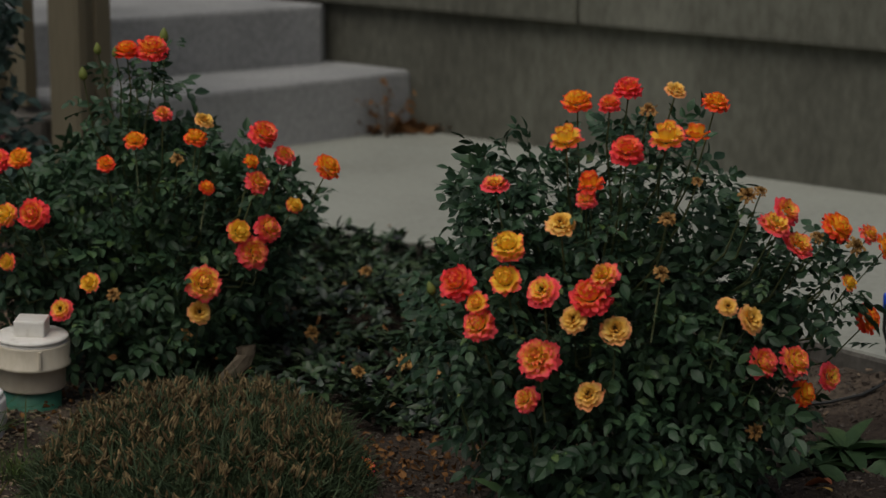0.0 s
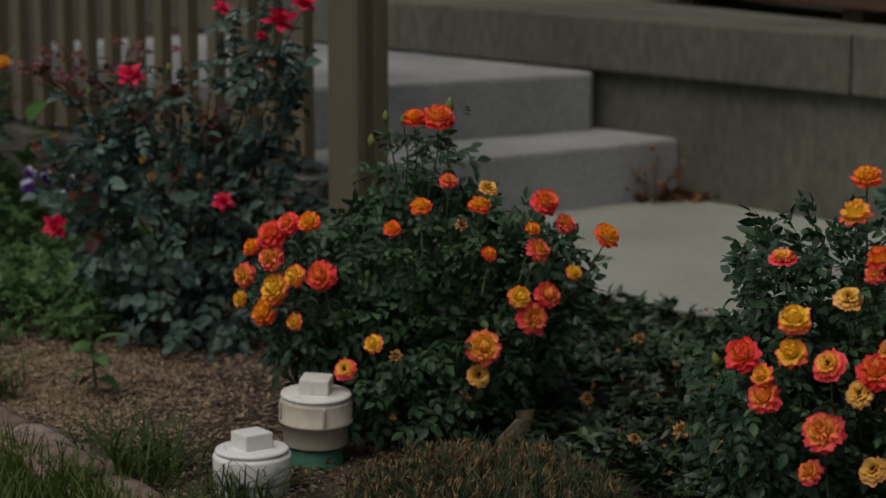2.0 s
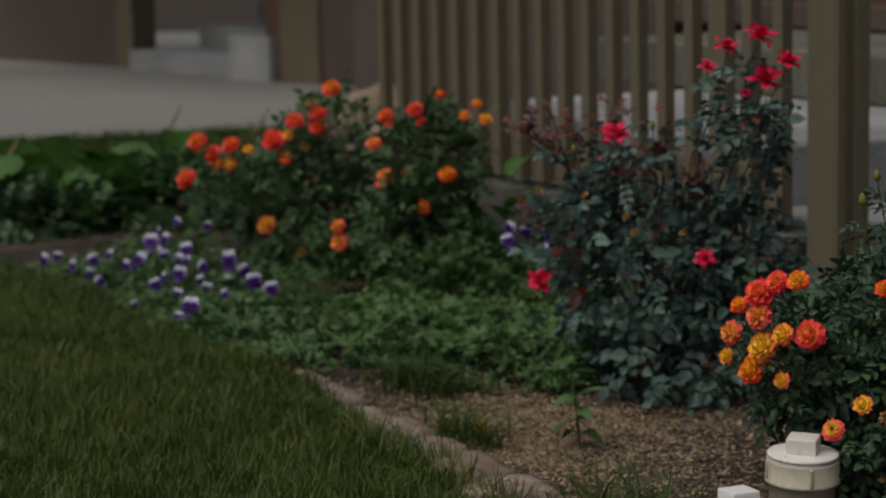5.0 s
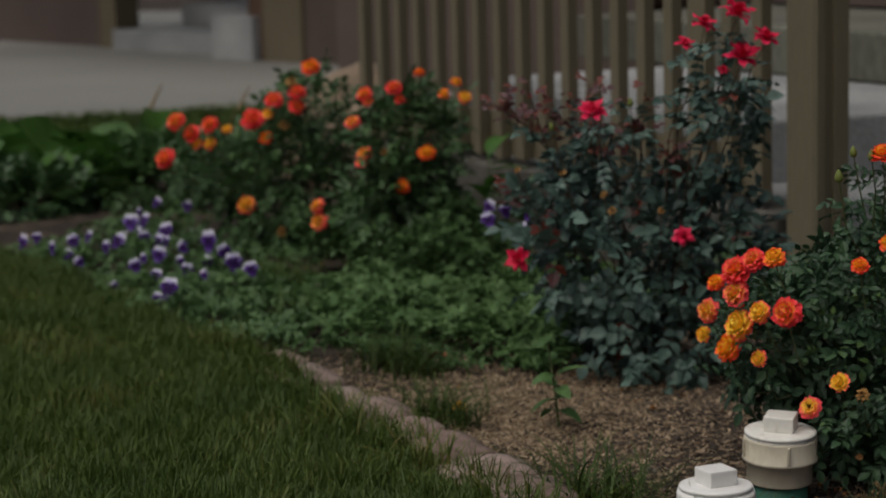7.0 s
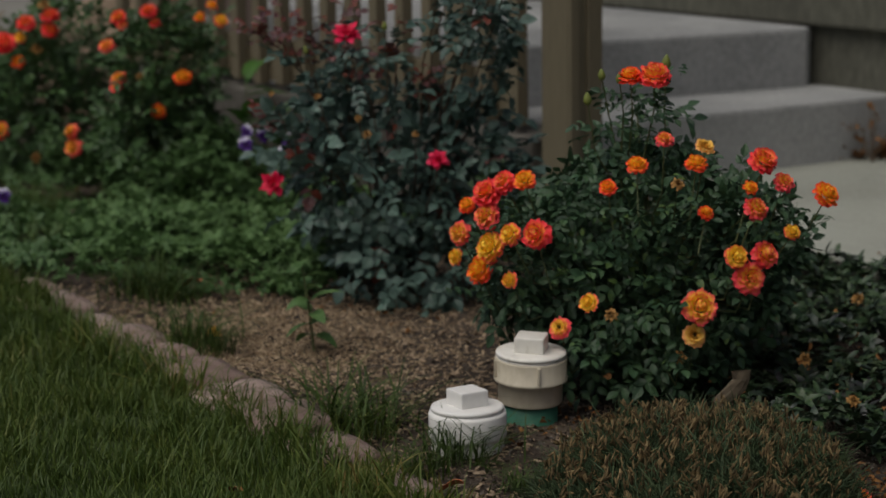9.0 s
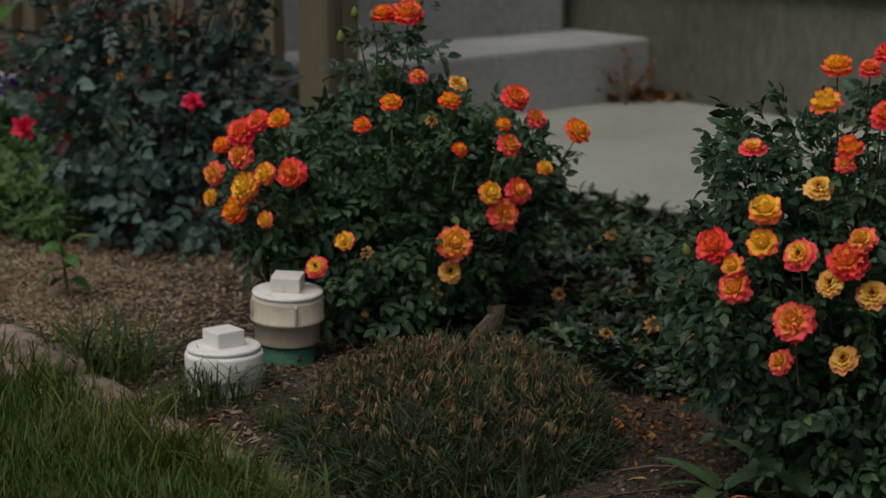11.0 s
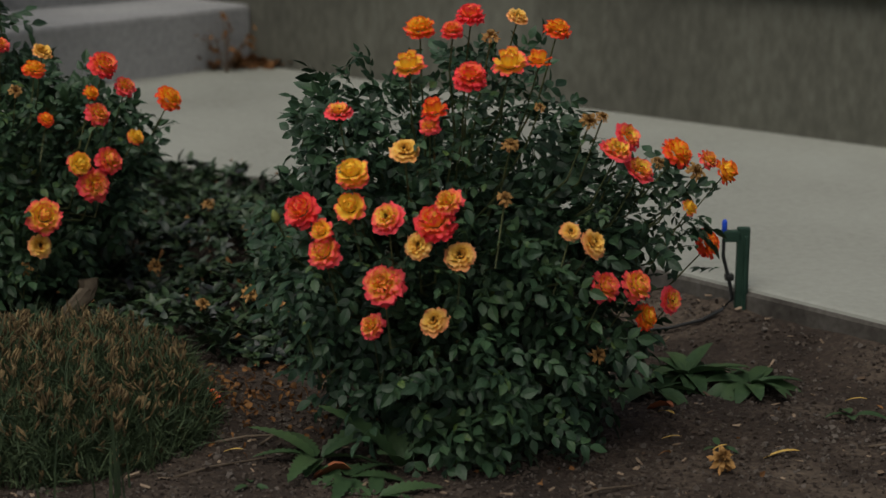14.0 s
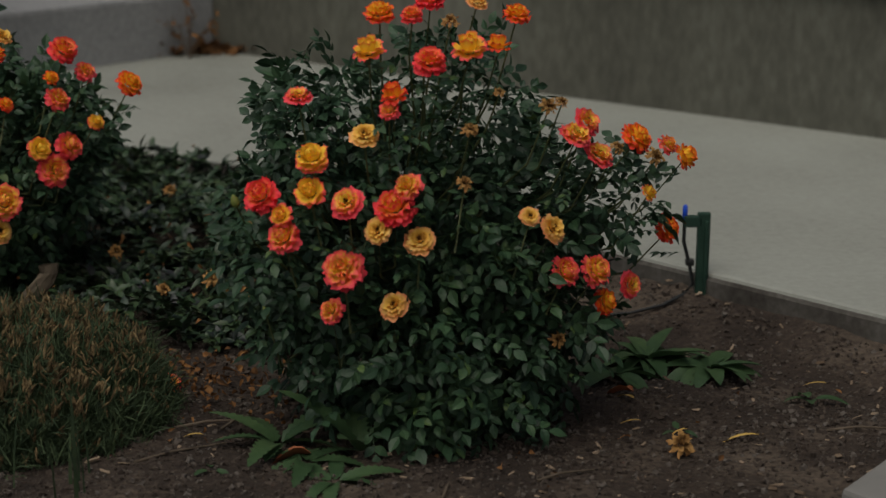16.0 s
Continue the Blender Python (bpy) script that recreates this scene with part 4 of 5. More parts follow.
for x, y, s in ((-0.655, 3.70, 1.5), (-0.61, 3.68, 1.0), (-0.42, 3.50, 1.15), (-1.10, 4.33, 1.2), (-1.04, 4.26, 0.9), (-1.33, 4.80, 1.3), (-1.24, 4.74, 1.1), (-1.85, 5.75, 1.25), (-1.72, 5.35, 1.0), (-0.50, 3.42, 0.8), (-0.30, 3.36, 0.6), (-1.98, 5.95, 1.0)):
    t = joined("grass_tuft", tall, [(rng.randrange(3), Matrix.Rotation(rng.uniform(0, 6), 4, "Z") @ Matrix.Scale(s, 4))], GRASS, kind="")
    t.location = (x, y, 0.0)
    tagged(t, "tuft of coarse green grass in the mulch", "grass tuft", "grass tufts in the bed")
blades = joined("grass_tuft", [tuft_form(rng, 9, 0.16, 0.03, 0.006, 0.25)], [(0, Matrix.Identity(4))], SAGE, kind="")
blades.location = (0.06, 2.86, 0)
tagged(blades, "thin upright grey-green blades before the dry mound", "grass tuft", "grass tufts in the bed")


def stone_form(rng, length, width, height):
    bm = bmesh.new()
    bmesh.ops.create_cube(bm, size=1)
    bmesh.ops.subdivide_edges(bm, edges=list(bm.edges), cuts=4, use_grid_fill=True)
    seed = rng.uniform(0, 50)
    for v in bm.verts:
        c = v.co * 2
        k = 1 - 0.032 * (abs(c.x * c.y) ** 2 + abs(c.x * c.z) ** 2 + abs(c.y * c.z) ** 2)
        n = noise.noise(Vector((c.x * 1.3 + seed, c.y * 1.3, c.z))) + 0.5 * noise.noise(Vector((c.x * 4 + seed, c.y * 4, c.z * 4)))
        v.co = Vector((v.co.x * length, v.co.y * width, v.co.z * height)) * (k + 0.045 * n)
    return bm


edging = empty("edging", pose(0, 0, 0), "row of rough pinkish-brown edging stones along the lawn", "edging", kind="structure")
STONE_LINE = [(-0.345, 3.06), (-0.43, 3.19), (-0.54, 3.36), (-0.655, 3.53), (-0.765, 3.69), (-0.88, 3.845), (-0.99, 4.0), (-1.12, 4.15), (-1.24, 4.31), (-1.36, 4.46), (-1.50, 4.65), (-1.63, 4.83)]
for k, (x, y) in enumerate(STONE_LINE):
    s = part("stone", stone_form(rng, rng.uniform(0.165, 0.195), rng.uniform(0.14, 0.165), 0.09), PAVER, edging, "", True)
    s.location, s.rotation_euler = (x - 0.005, y - 0.02, -0.006 - 0.006 * max(0, k - 6) ** 0.7 - 0.009 * max(0, 4 - k) + rng.uniform(-0.006, 0.006)), (radians(rng.uniform(-5, 5)), radians(rng.uniform(-4, 4)), radians(124 + rng.uniform(-9, 9)))

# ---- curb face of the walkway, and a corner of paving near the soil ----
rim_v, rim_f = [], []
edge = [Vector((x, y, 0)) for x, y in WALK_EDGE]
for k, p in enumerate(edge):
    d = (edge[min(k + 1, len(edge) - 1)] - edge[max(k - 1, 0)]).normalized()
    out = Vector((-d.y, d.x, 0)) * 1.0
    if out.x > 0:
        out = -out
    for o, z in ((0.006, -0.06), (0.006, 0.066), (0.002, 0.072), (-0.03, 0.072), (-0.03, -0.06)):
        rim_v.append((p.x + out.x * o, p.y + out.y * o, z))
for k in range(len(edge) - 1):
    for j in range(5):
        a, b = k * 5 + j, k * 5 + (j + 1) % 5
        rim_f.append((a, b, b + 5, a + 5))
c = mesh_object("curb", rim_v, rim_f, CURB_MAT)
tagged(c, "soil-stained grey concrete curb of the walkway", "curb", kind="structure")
pc = part("paving_corner", prism([(1.16, 2.66), (1.30, 2.80), (1.75, 2.45), (1.45, 2.1)], -0.05, 0.022, 0.008), DRIVE_MAT)
tagged(pc, "pale concrete paving slab edge in the soil", "paving", kind="structure")

# ---- dry mound of spent flower spikes ----
MX, MY = 0.262, 0.285
mound = empty("dianthus_mound", pose(-0.005, 3.25, 0), "rounded mound of dull green stems with dry tan seed heads", "perennial")


def mound_top(u, v):
    lump = 0.016 * noise.noise(Vector((u * 3.5, v * 3.5, 7.0))) + 0.008 * noise.noise(Vector((u * 9, v * 9, 2.0)))
    return 0.145 * max(0.0, 1 - (u * u + v * v) ** 1.4) ** 0.5 + lump


def spindle(l, r):
    return merge([rod([(0, 0, -0.5 * l), (0, 0, 0), (0, 0, 0.35 * l)], 0.0008, r, 5), rod([(0, 0, 0.35 * l), (0, 0, l)], r, 0.0007, 5)])


needles = [tuft_form(rng, 16, 0.046, 0.011, 0.0024, 0.8) for _ in range(6)]
head_forms = []
for k in range(8):
    q = []
    for j in range(2 + k % 4):
        h = spindle(rng.uniform(0.009, 0.016), rng.uniform(0.0017, 0.0028))
        q.append((put(h[0], pose(rng.gauss(0, 0.004), rng.gauss(0, 0.004), rng.uniform(-0.016, 0.004), rng.gauss(0, 20), rng.gauss(0, 20), 0)), h[1]))
    head_forms.append(merge(q))
places, spikes = [], []
while len(places) < 3000:
    u, v = rng.uniform(-1, 1), rng.uniform(-1, 1)
    if u * u + v * v < 1:
        z = mound_top(u, v) * rng.uniform(0.3, 1.0)
        places.append((rng.randrange(6), pose(u * MX, v * MY, max(0.0, z - 0.014), -v * 40 + rng.gauss(0, 18), u * 45 + rng.gauss(0, 18), rng.uniform(0, 360)) @ Matrix.Scale(rng.uniform(0.6, 1.15), 4)))
while len(spikes) < 900:
    u, v = rng.uniform(-1, 1), rng.uniform(-1, 1)
    if u * u + v * v < 1:
        z = mound_top(u, v) + rng.gauss(0.004, 0.013)
        if z < 0.07 and rng.random() < 0.45:
            continue
        spikes.append((rng.randrange(8), pose(u * MX, v * MY, max(0.02, z), -v * 28 + rng.gauss(0, 14), u * 28 + rng.gauss(0, 14), rng.uniform(0, 360)) @ Matrix.Scale(rng.uniform(0.65, 1.15), 4)))
joined("stem_tangle", needles, places, SAGE, mound)
joined("seed_head_mass", head_forms, spikes, SPIKE, mound, "dry tan seed heads")

# ---- dark glossy ground cover between the bushes ----
cover_forms = []
for k in range(7):
    q = []
    for j in range(8):
        l = leaflet(rng.uniform(0.026, 0.044), rng.uniform(0.014, 0.019), 0.3, rng.uniform(0.2, 0.7))
        q.append((put(l[0], pose(0, 0, rng.uniform(-0.006, 0.006), rng.uniform(8, 58), rng.uniform(-15, 15), 45 * j + rng.uniform(-20, 20))), l[1]))
    cover_forms.append(merge(q))
COVER = [(0.12, 3.62), (0.30, 3.52), (0.50, 3.45), (0.75, 3.55), (0.85, 3.85), (0.80, 4.30), (0.57, 4.72), (0.48, 4.80), (0.36, 4.88), (0.24, 5.04), (0.10, 5.25), (-0.05, 5.45), (-0.30, 5.3), (-0.30, 4.5), (0.0, 4.2)]
places = []
while len(places) < 2300:
    x, y = rng.uniform(-0.35, 0.9), rng.uniform(3.4, 5.5)
    if not inside(COVER, x, y):
        continue
    lump = 0.055 + 0.045 * noise.noise(Vector((x * 7, y * 7, 2.0)))
    z = max(0.008, lump * rng.uniform(0.3, 1.2) + (0.05 if y > 4.2 else 0.0) * rng.random())
    places.append((rng.randrange(7), pose(x, y, z, rng.gauss(8, 16), rng.gauss(0, 16), rng.uniform(0, 360)) @ Matrix.Scale(rng.uniform(0.55, 1.0), 4)))
cov = joined("ground_cover", cover_forms, places, COVER_LEAF, smooth=True)
tagged(cov, "low mat of glossy dark green and purplish leaves", "ground cover", kind="stuff")

# ---- light green herbs on the far side of the bed ----
herb_forms = [merge([(put(q[0], pose(0, 0, 0, rng.uniform(0, 45), 0, 60 * k + rng.uniform(-15, 15))), q[1]) for k in range(6) for q in [leaflet(0.020, 0.008, 0.25, 0.3)]]) for _ in range(4)]


def herb_patch(label, poly, count, height, material, forms, seed, name="herb_patch", base=0.012):
    r = random.Random(seed)
    xs, ys = [p[0] for p in poly], [p[1] for p in poly]
    out = []
    while len(out) < count:
        x, y = r.uniform(min(xs), max(xs)), r.uniform(min(ys), max(ys))
        if inside(poly, x, y):
            lump = 0.5 + 0.6 * noise.noise(Vector((x * 4.5, y * 4.5, seed)))
            z = base + height * max(0.05, lump) * r.uniform(0.35, 1.1)
            out.append((r.randrange(len(forms)), pose(x, y, z, r.gauss(-8, 22), r.gauss(0, 22), r.uniform(0, 360)) @ Matrix.Scale(r.uniform(0.7, 1.35), 4)))
    ob = joined(name, forms, out, material)
    tagged(ob, label, "ground cover", kind="stuff")
    return ob


herb_patch("soft mat of light green feathery herbs", [(-1.55, 5.02), (-1.22, 4.98), (-0.95, 4.72), (-0.75, 5.1), (-0.65, 5.6), (-1.0, 6.0), (-1.25, 6.1), (-1.6, 5.85), (-1.75, 5.5)], 5600, 0.12, HERB_LEAF, herb_forms, 31)
herb_patch("bushy dark green herb under the leggy rose", [(-1.95, 6.0), (-1.3, 5.75), (-1.22, 6.2), (-1.5, 6.4), (-1.9, 6.35)], 3000, 0.30, HERB_LEAF, herb_forms, 32)
herb_patch("low green foliage at the foot of the fence post", [(-0.55, 5.3), (-0.05, 5.2), (-0.02, 5.5), (-0.25, 5.75), (-0.6, 5.9), (-0.75, 5.6)], 1700, 0.22, FAR_LEAF, herb_forms, 33)
herb_patch("low green weeds between lawn and bed", [(-2.3, 5.65), (-1.85, 5.0), (-1.6, 4.92), (-1.6, 5.5), (-1.9, 5.75)], 1000, 0.06, FAR_LEAF, herb_forms, 36)
herb_patch("sparse green seedlings along the bed", [(-1.6, 4.9), (-1.2, 4.75), (-1.0, 4.75), (-1.3, 5.1)], 160, 0.05, HERB_LEAF, herb_forms, 34)
herb_patch("mixed green leaves by the pansies", [(-2.95, 6.3), (-2.45, 5.72), (-2.1, 5.28), (-1.85, 5.6), (-1.85, 6.2), (-2.3, 6.6), (-2.95, 7.1)], 1200, 0.06, FAR_LEAF, herb_forms, 35)

# ---- pansies ----
def pansy_mesh(rng):
    vs, fs, rim, n = [], [], [], 0
    for a, s, z in ((60, 1.0, -0.01), (120, 1.0, -0.012), (5, 0.9, 0.0), (175, 0.9, 0.002), (270, 1.1, 0.006)):
        c, d = math.cos(radians(a)), math.sin(radians(a))
        for i in range(4):
            t = i / 3
            for j in range(5):
                u = (j - 2) / 2
                w = 0.42 * s * math.sin(math.pi * (0.12 + 0.72 * t))
                r = 0.5 * s * t - 0.06 * u * u * t
                vs.append((c * r - d * u * w / 1.6, d * r + c * u * w / 1.6, z + 0.08 * t * t * rng.uniform(-0.5, 1) - 0.05 * t))
                rim.append(min(1, (0.75 if a in (60, 120) else 0.35) * t + (0.3 if a in (60, 120) else 0.05) + rng.uniform(0, 0.12)))
        for i in range(3):
            for j in range(4):
                q = n + i * 5 + j
                fs.append((q, q + 1, q + 6, q + 5))
        n += 20
    me = bpy.data.meshes.new("pansy_bloom")
    me.from_pydata(vs, [], fs)
    me.attributes.new("rim", "FLOAT", "POINT").data.foreach_set("value", rim)
    me.polygons.foreach_set("use_smooth", [True] * len(fs))
    me.materials.append(PANSY)
    return me


pansy_meshes = [pansy_mesh(rng) for _ in range(3)]


def pansy_clump(x, y, spots, seed):
    r = random.Random(seed)
    cl = empty("pansy_plant", pose(x, y, 0), "pansy plant with violet and white blooms in green leaves", "pansy", "pansies beside the lawn")
    lv = [(r.randrange(4), pose(r.gauss(0, 0.06), r.gauss(0, 0.05), r.uniform(0.01, 0.07), r.gauss(0, 25), r.gauss(0, 25), r.uniform(0, 360)) @ Matrix.Scale(r.uniform(0.8, 1.3), 4)) for _ in range(70)]
    joined("foliage", herb_forms, lv, HERB_LEAF, cl)
    for dx, dy, dz, s in spots:
        b = new("bloom", r.choice(pansy_meshes))
        b.parent = cl
        b.matrix_basis = facing((dx, dy, dz), (r.gauss(0.0, 0.45), -0.9, r.uniform(0.0, 0.6)), r.gauss(0, 0.3), s * 0.92)
        st = rod([(dx * 0.4, dy + 0.02, 0.0), (dx * 0.8, dy + 0.015, dz * 0.7), (dx, dy + 0.003, dz)], 0.0015, 0.001, 4)
        mesh_object("stem", st[0], st[1], STEM, cl)
    return cl


PANSIES = [
    (-2.03, 5.70, [(-0.02, 0.08, 0.09, 0.068), (0.07, -0.03, 0.09, 0.055), (-0.04, -0.13, 0.09, 0.035), (0.02, 0.06, 0.06, 0.05), (0.12, -0.10, 0.03, 0.03)]),
    (-2.25, 6.00, [(0.03, 0.04, 0.11, 0.080), (0.09, 0.02, 0.08, 0.062), (0.04, 0.0, 0.05, 0.055), (-0.055, 0.04, 0.09, 0.050), (-0.08, -0.10, 0.09, 0.058), (-0.03, -0.06, 0.06, 0.048), (0.0, -0.08, 0.04, 0.05), (-0.10, 0.02, 0.11, 0.04)]),
    (-2.30, 5.66, [(-0.03, 0.04, 0.09, 0.050), (-0.01, 0.06, 0.11, 0.035), (0.05, 0.0, 0.07, 0.045), (-0.05, -0.08, 0.05, 0.035)]),
    (-2.11, 5.38, [(0.01, -0.02, 0.09, 0.070), (-0.02, -0.03, 0.06, 0.045), (0.02, -0.04, 0.02, 0.03), (0.17, -0.02, 0.03, 0.035)]),
    (-2.62, 6.45, [(-0.05, 0.09, 0.09, 0.070), (0.01, 0.06, 0.10, 0.062), (0.0, 0.02, 0.06, 0.06), (0.07, -0.10, 0.07, 0.05), (-0.04, 0.0, 0.05, 0.05)]),
    (-2.50, 6.25, [(0.04, 0.06, 0.10, 0.062), (0.02, 0.04, 0.07, 0.05), (-0.06, -0.10, 0.09, 0.060), (-0.10, -0.11, 0.07, 0.050)]),
    (-2.72, 6.12, [(0.01, 0.02, 0.09, 0.052), (0.05, 0.05, 0.10, 0.044), (-0.03, -0.06, 0.08, 0.050), (0.02, -0.05, 0.06, 0.04), (0.12, -0.20, 0.06, 0.04)]),
    (-2.86, 6.20, [(-0.01, -0.09, 0.09, 0.055), (0.03, -0.07, 0.10, 0.04)]),
    (-2.66, 6.90, [(-0.09, 0.10, 0.09, 0.045), (0.08, -0.05, 0.10, 0.045), (-0.12, 0.0, 0.07, 0.035)])]
for k, (x, y, spots) in enumerate(PANSIES):
    pansy_clump(x, y, spots, 80 + k)
pansy_clump(-1.31, 5.95, [(0.0, -0.02, 0.20, 0.055), (0.05, 0.0, 0.225, 0.05), (0.11, -0.02, 0.17, 0.055), (0.115, 0.0, 0.215, 0.05), (0.0, 0.0, 0.235, 0.05)], 99)

# ---- broad-leaved weeds ----
def weed(x, y, leaves, size, label, seed, name="weed", teeth=0.3, lift=(0, 28), stalk=0.0, material=None):
    r = random.Random(seed)
    w = empty(name, pose(x, y, 0), label, "weed", "weeds in the bed")
    for k in range(leaves):
        a = 360 / leaves * k + r.uniform(-20, 20)
        v, f = leaflet(size * r.uniform(0.7, 1.15), size * (0.30 if teeth > 0.1 else 0.36), 0.3, r.uniform(0.2, 0.5), teeth, 21 if teeth > 0.1 else 11)
        z = 0.008 + stalk * (k + 1) / leaves
        ob = mesh_object("leaf", put(v, pose(0, 0.008, z, r.uniform(*lift), r.uniform(-20, 20), 0)), f, material or WEED_LEAF, w, "", True)
        ob.rotation_euler = (0, 0, radians(a))
    if stalk:
        q = rod([(0, 0, 0), (0.008, 0, stalk * 0.5), (0, 0, stalk + 0.02)], 0.003, 0.0018, 5)
        mesh_object("stalk", q[0], q[1], STEM, w, "", True)
    return w


weed(0.43, 2.93, 7, 0.115, "flat rosette of jagged green dandelion leaves", 1)
weed(0.40, 3.02, 8, 0.12, "rosette of jagged green leaves standing half upright", 2, lift=(10, 45))
weed(0.46, 2.84, 6, 0.09, "small rosette of jagged green leaves", 3)
weed(0.52, 2.97, 5, 0.13, "jagged weed leaves leaning on the rose bush", 4, lift=(40, 70))
weed(1.08, 3.36, 19, 0.10, "broad plantain rosette beside a stake", 5, teeth=0.05, lift=(8, 30))
weed(1.17, 3.29, 15, 0.09, "broad plantain rosette beside a stake", 6, teeth=0.05)
weed(1.0, 3.28, 8, 0.095, "broad plantain rosette with a yellow leaf", 7, teeth=0.05, lift=(5, 25))
tall_weed = empty("weed", pose(-0.82, 4.29, 0), "upright weed with pairs of drooping oval leaves", "weed", "weeds in the bed")
q = rod([(0, 0, -0.01), (-0.008, 0, 0.08), (-0.022, 0, 0.19)], 0.0035, 0.002, 5)
mesh_object("stalk", q[0], q[1], STEM, tall_weed, "", True)
r = random.Random(8)
for k in range(14):
    t = (k // 2) / 6
    v, f = leaflet((0.060, 0.075, 0.078, 0.074, 0.066, 0.052, 0.036)[k // 2] * r.uniform(0.85, 1.1), 0.034 - 0.012 * t, 0.3, r.uniform(0.3, 0.55), 0.0, 7)
    ob = mesh_object("leaf", put(v, pose(0, 0.002, 0, r.uniform(0, 40), r.uniform(-20, 20), 0)), f, HERB_LEAF, tall_weed, "", True)
    ob.location, ob.rotation_euler = (-0.022 * t * t, 0, 0.035 + 0.155 * t), (0, 0, radians(78 * (k // 2) + 180 * (k % 2) + r.uniform(-20, 20) + 70))
weed(-1.42, 6.46, 18, 0.13, "tall green weed with broad leaves at the fence", 12, teeth=0.0, lift=(0, 55), stalk=0.32, material=BIG_LEAF)
weed(-1.28, 6.36, 15, 0.11, "green weed with broad leaves at the fence", 13, teeth=0.0, lift=(0, 55), stalk=0.22, material=HERB_LEAF)
weed(1.02, 2.98, 3, 0.028, "tiny green seedling in bare soil", 9, teeth=0.0)
weed(0.29, 2.92, 3, 0.03, "tiny green seedling in bare soil", 10, teeth=0.0)
weed(1.28, 3.10, 4, 0.05, "tiny green seedling in bare soil", 11, teeth=0.0)

# ---- irrigation stake ----
STAKE_MAT = mat("dark_green_plastic", [(0.3, (0.012, 0.035, 0.024)), (0.7, (0.025, 0.06, 0.04))], 20, 0.5, 0.1)
TUBE_MAT = mat("black_tube", [(0.3, (0.008, 0.009, 0.009)), (0.7, (0.02, 0.022, 0.02))], 20, 0.45, 0.05)
BLUE = mat("blue_plastic", [(0.3, (0.01, 0.05, 0.45)), (0.7, (0.02, 0.09, 0.6))], 20, 0.4, 0.05)
stake = empty("irrigation_stake", pose(1.272, 3.655, 0, 0, 0, -8), "dark green plastic irrigation stake with a thin drip tube", "stake")
part("post", box(0.024, 0.014, 0.24, 0.003, (0, 0, 0.075)), STAKE_MAT, stake)
part("post_rib", box(0.006, 0.022, 0.22, 0.002, (0.004, -0.002, 0.07)), STAKE_MAT, stake)
part("arm", box(0.036, 0.014, 0.022, 0.003, (-0.02, 0, 0.178)), STAKE_MAT, stake)
part("cap", lathe([(0, 0.178), (0.005, 0.18), (0.005, 0.205), (0.003, 0.209), (0, 0.21)], 12), BLUE, stake, "bright blue dripper cap", True).location = (-0.036, 0, 0)
part("clip", box(0.016, 0.018, 0.012, 0.003, (-0.024, -0.002, 0.10)), TUBE_MAT, stake)
v, f = rod([(-0.036, 0, 0.19), (-0.037, -0.004, 0.14), (-0.026, -0.006, 0.10), (-0.018, -0.012, 0.06), (-0.04, -0.03, 0.045), (-0.08, -0.05, 0.030), (-0.14, -0.06, 0.018), (-0.2, -0.05, 0.008)], 0.0035, 0.0035, 6)
mesh_object("drip_tube", v, f, TUBE_MAT, stake, "thin black drip tube", True)

# ---- old wood by the rose bush ----
OLD_WOOD = mat("weathered_wood", [(0.25, (0.061, 0.047, 0.031)), (0.55, (0.108, 0.086, 0.058)), (0.85, (0.155, 0.126, 0.089))], 25, 0.9, 0.5, 8, 120, stretch=(1, 1, 0.25))
v, f = rod([(-0.004, 0, -0.01), (0.0, 0, 0.05), (0.004, 0, 0.09), (0.010, 0, 0.13), (0.024, 0, 0.16), (0.030, 0, 0.178), (0.026, 0, 0.198)], 0.0185, 0.010, 9)
for q in v:
    q[0] += 0.007 * noise.noise(Vector(q) * 45)
    q[1] = q[1] * 0.5 + 0.004 * noise.noise(Vector(q) * 60)
wood = mesh_object("wood_stake", v, f, OLD_WOOD)
wood.matrix_world = pose(0.02, 3.62, -0.012, 4, 4, 15) @ Matrix.Diagonal((1.4, 1.0, 0.82, 1.0))
tagged(wood, "weathered tan wooden stub leaning at the rose's foot", "wood stub")

# ---- mulch, grit, fallen petals ----
rng = random.Random(77)
BED = [(-1.60, 4.86), (-0.30, 3.06), (-0.2, 2.4), (1.2, 2.4), (1.9, 2.5), (1.45, 3.35), (1.2, 3.74), (0.6, 4.7), (0.2, 5.1), (-0.3, 5.6), (-1.2, 5.3)]


def chip_form(rng, l, w, h):
    bm = bmesh.new()
    bmesh.ops.create_cube(bm, size=1)
    for q in bm.verts:
        q.co = Vector((q.co.x * l * rng.uniform(0.7, 1.2), q.co.y * w * rng.uniform(0.5, 1.3), q.co.z * h * rng.uniform(0.5, 1.3)))
    bm.verts.index_update()
    out = np.array([tuple(q.co) for q in bm.verts]), [tuple(q.index for q in fc.verts) for fc in bm.faces]
    bm.free()
    return out


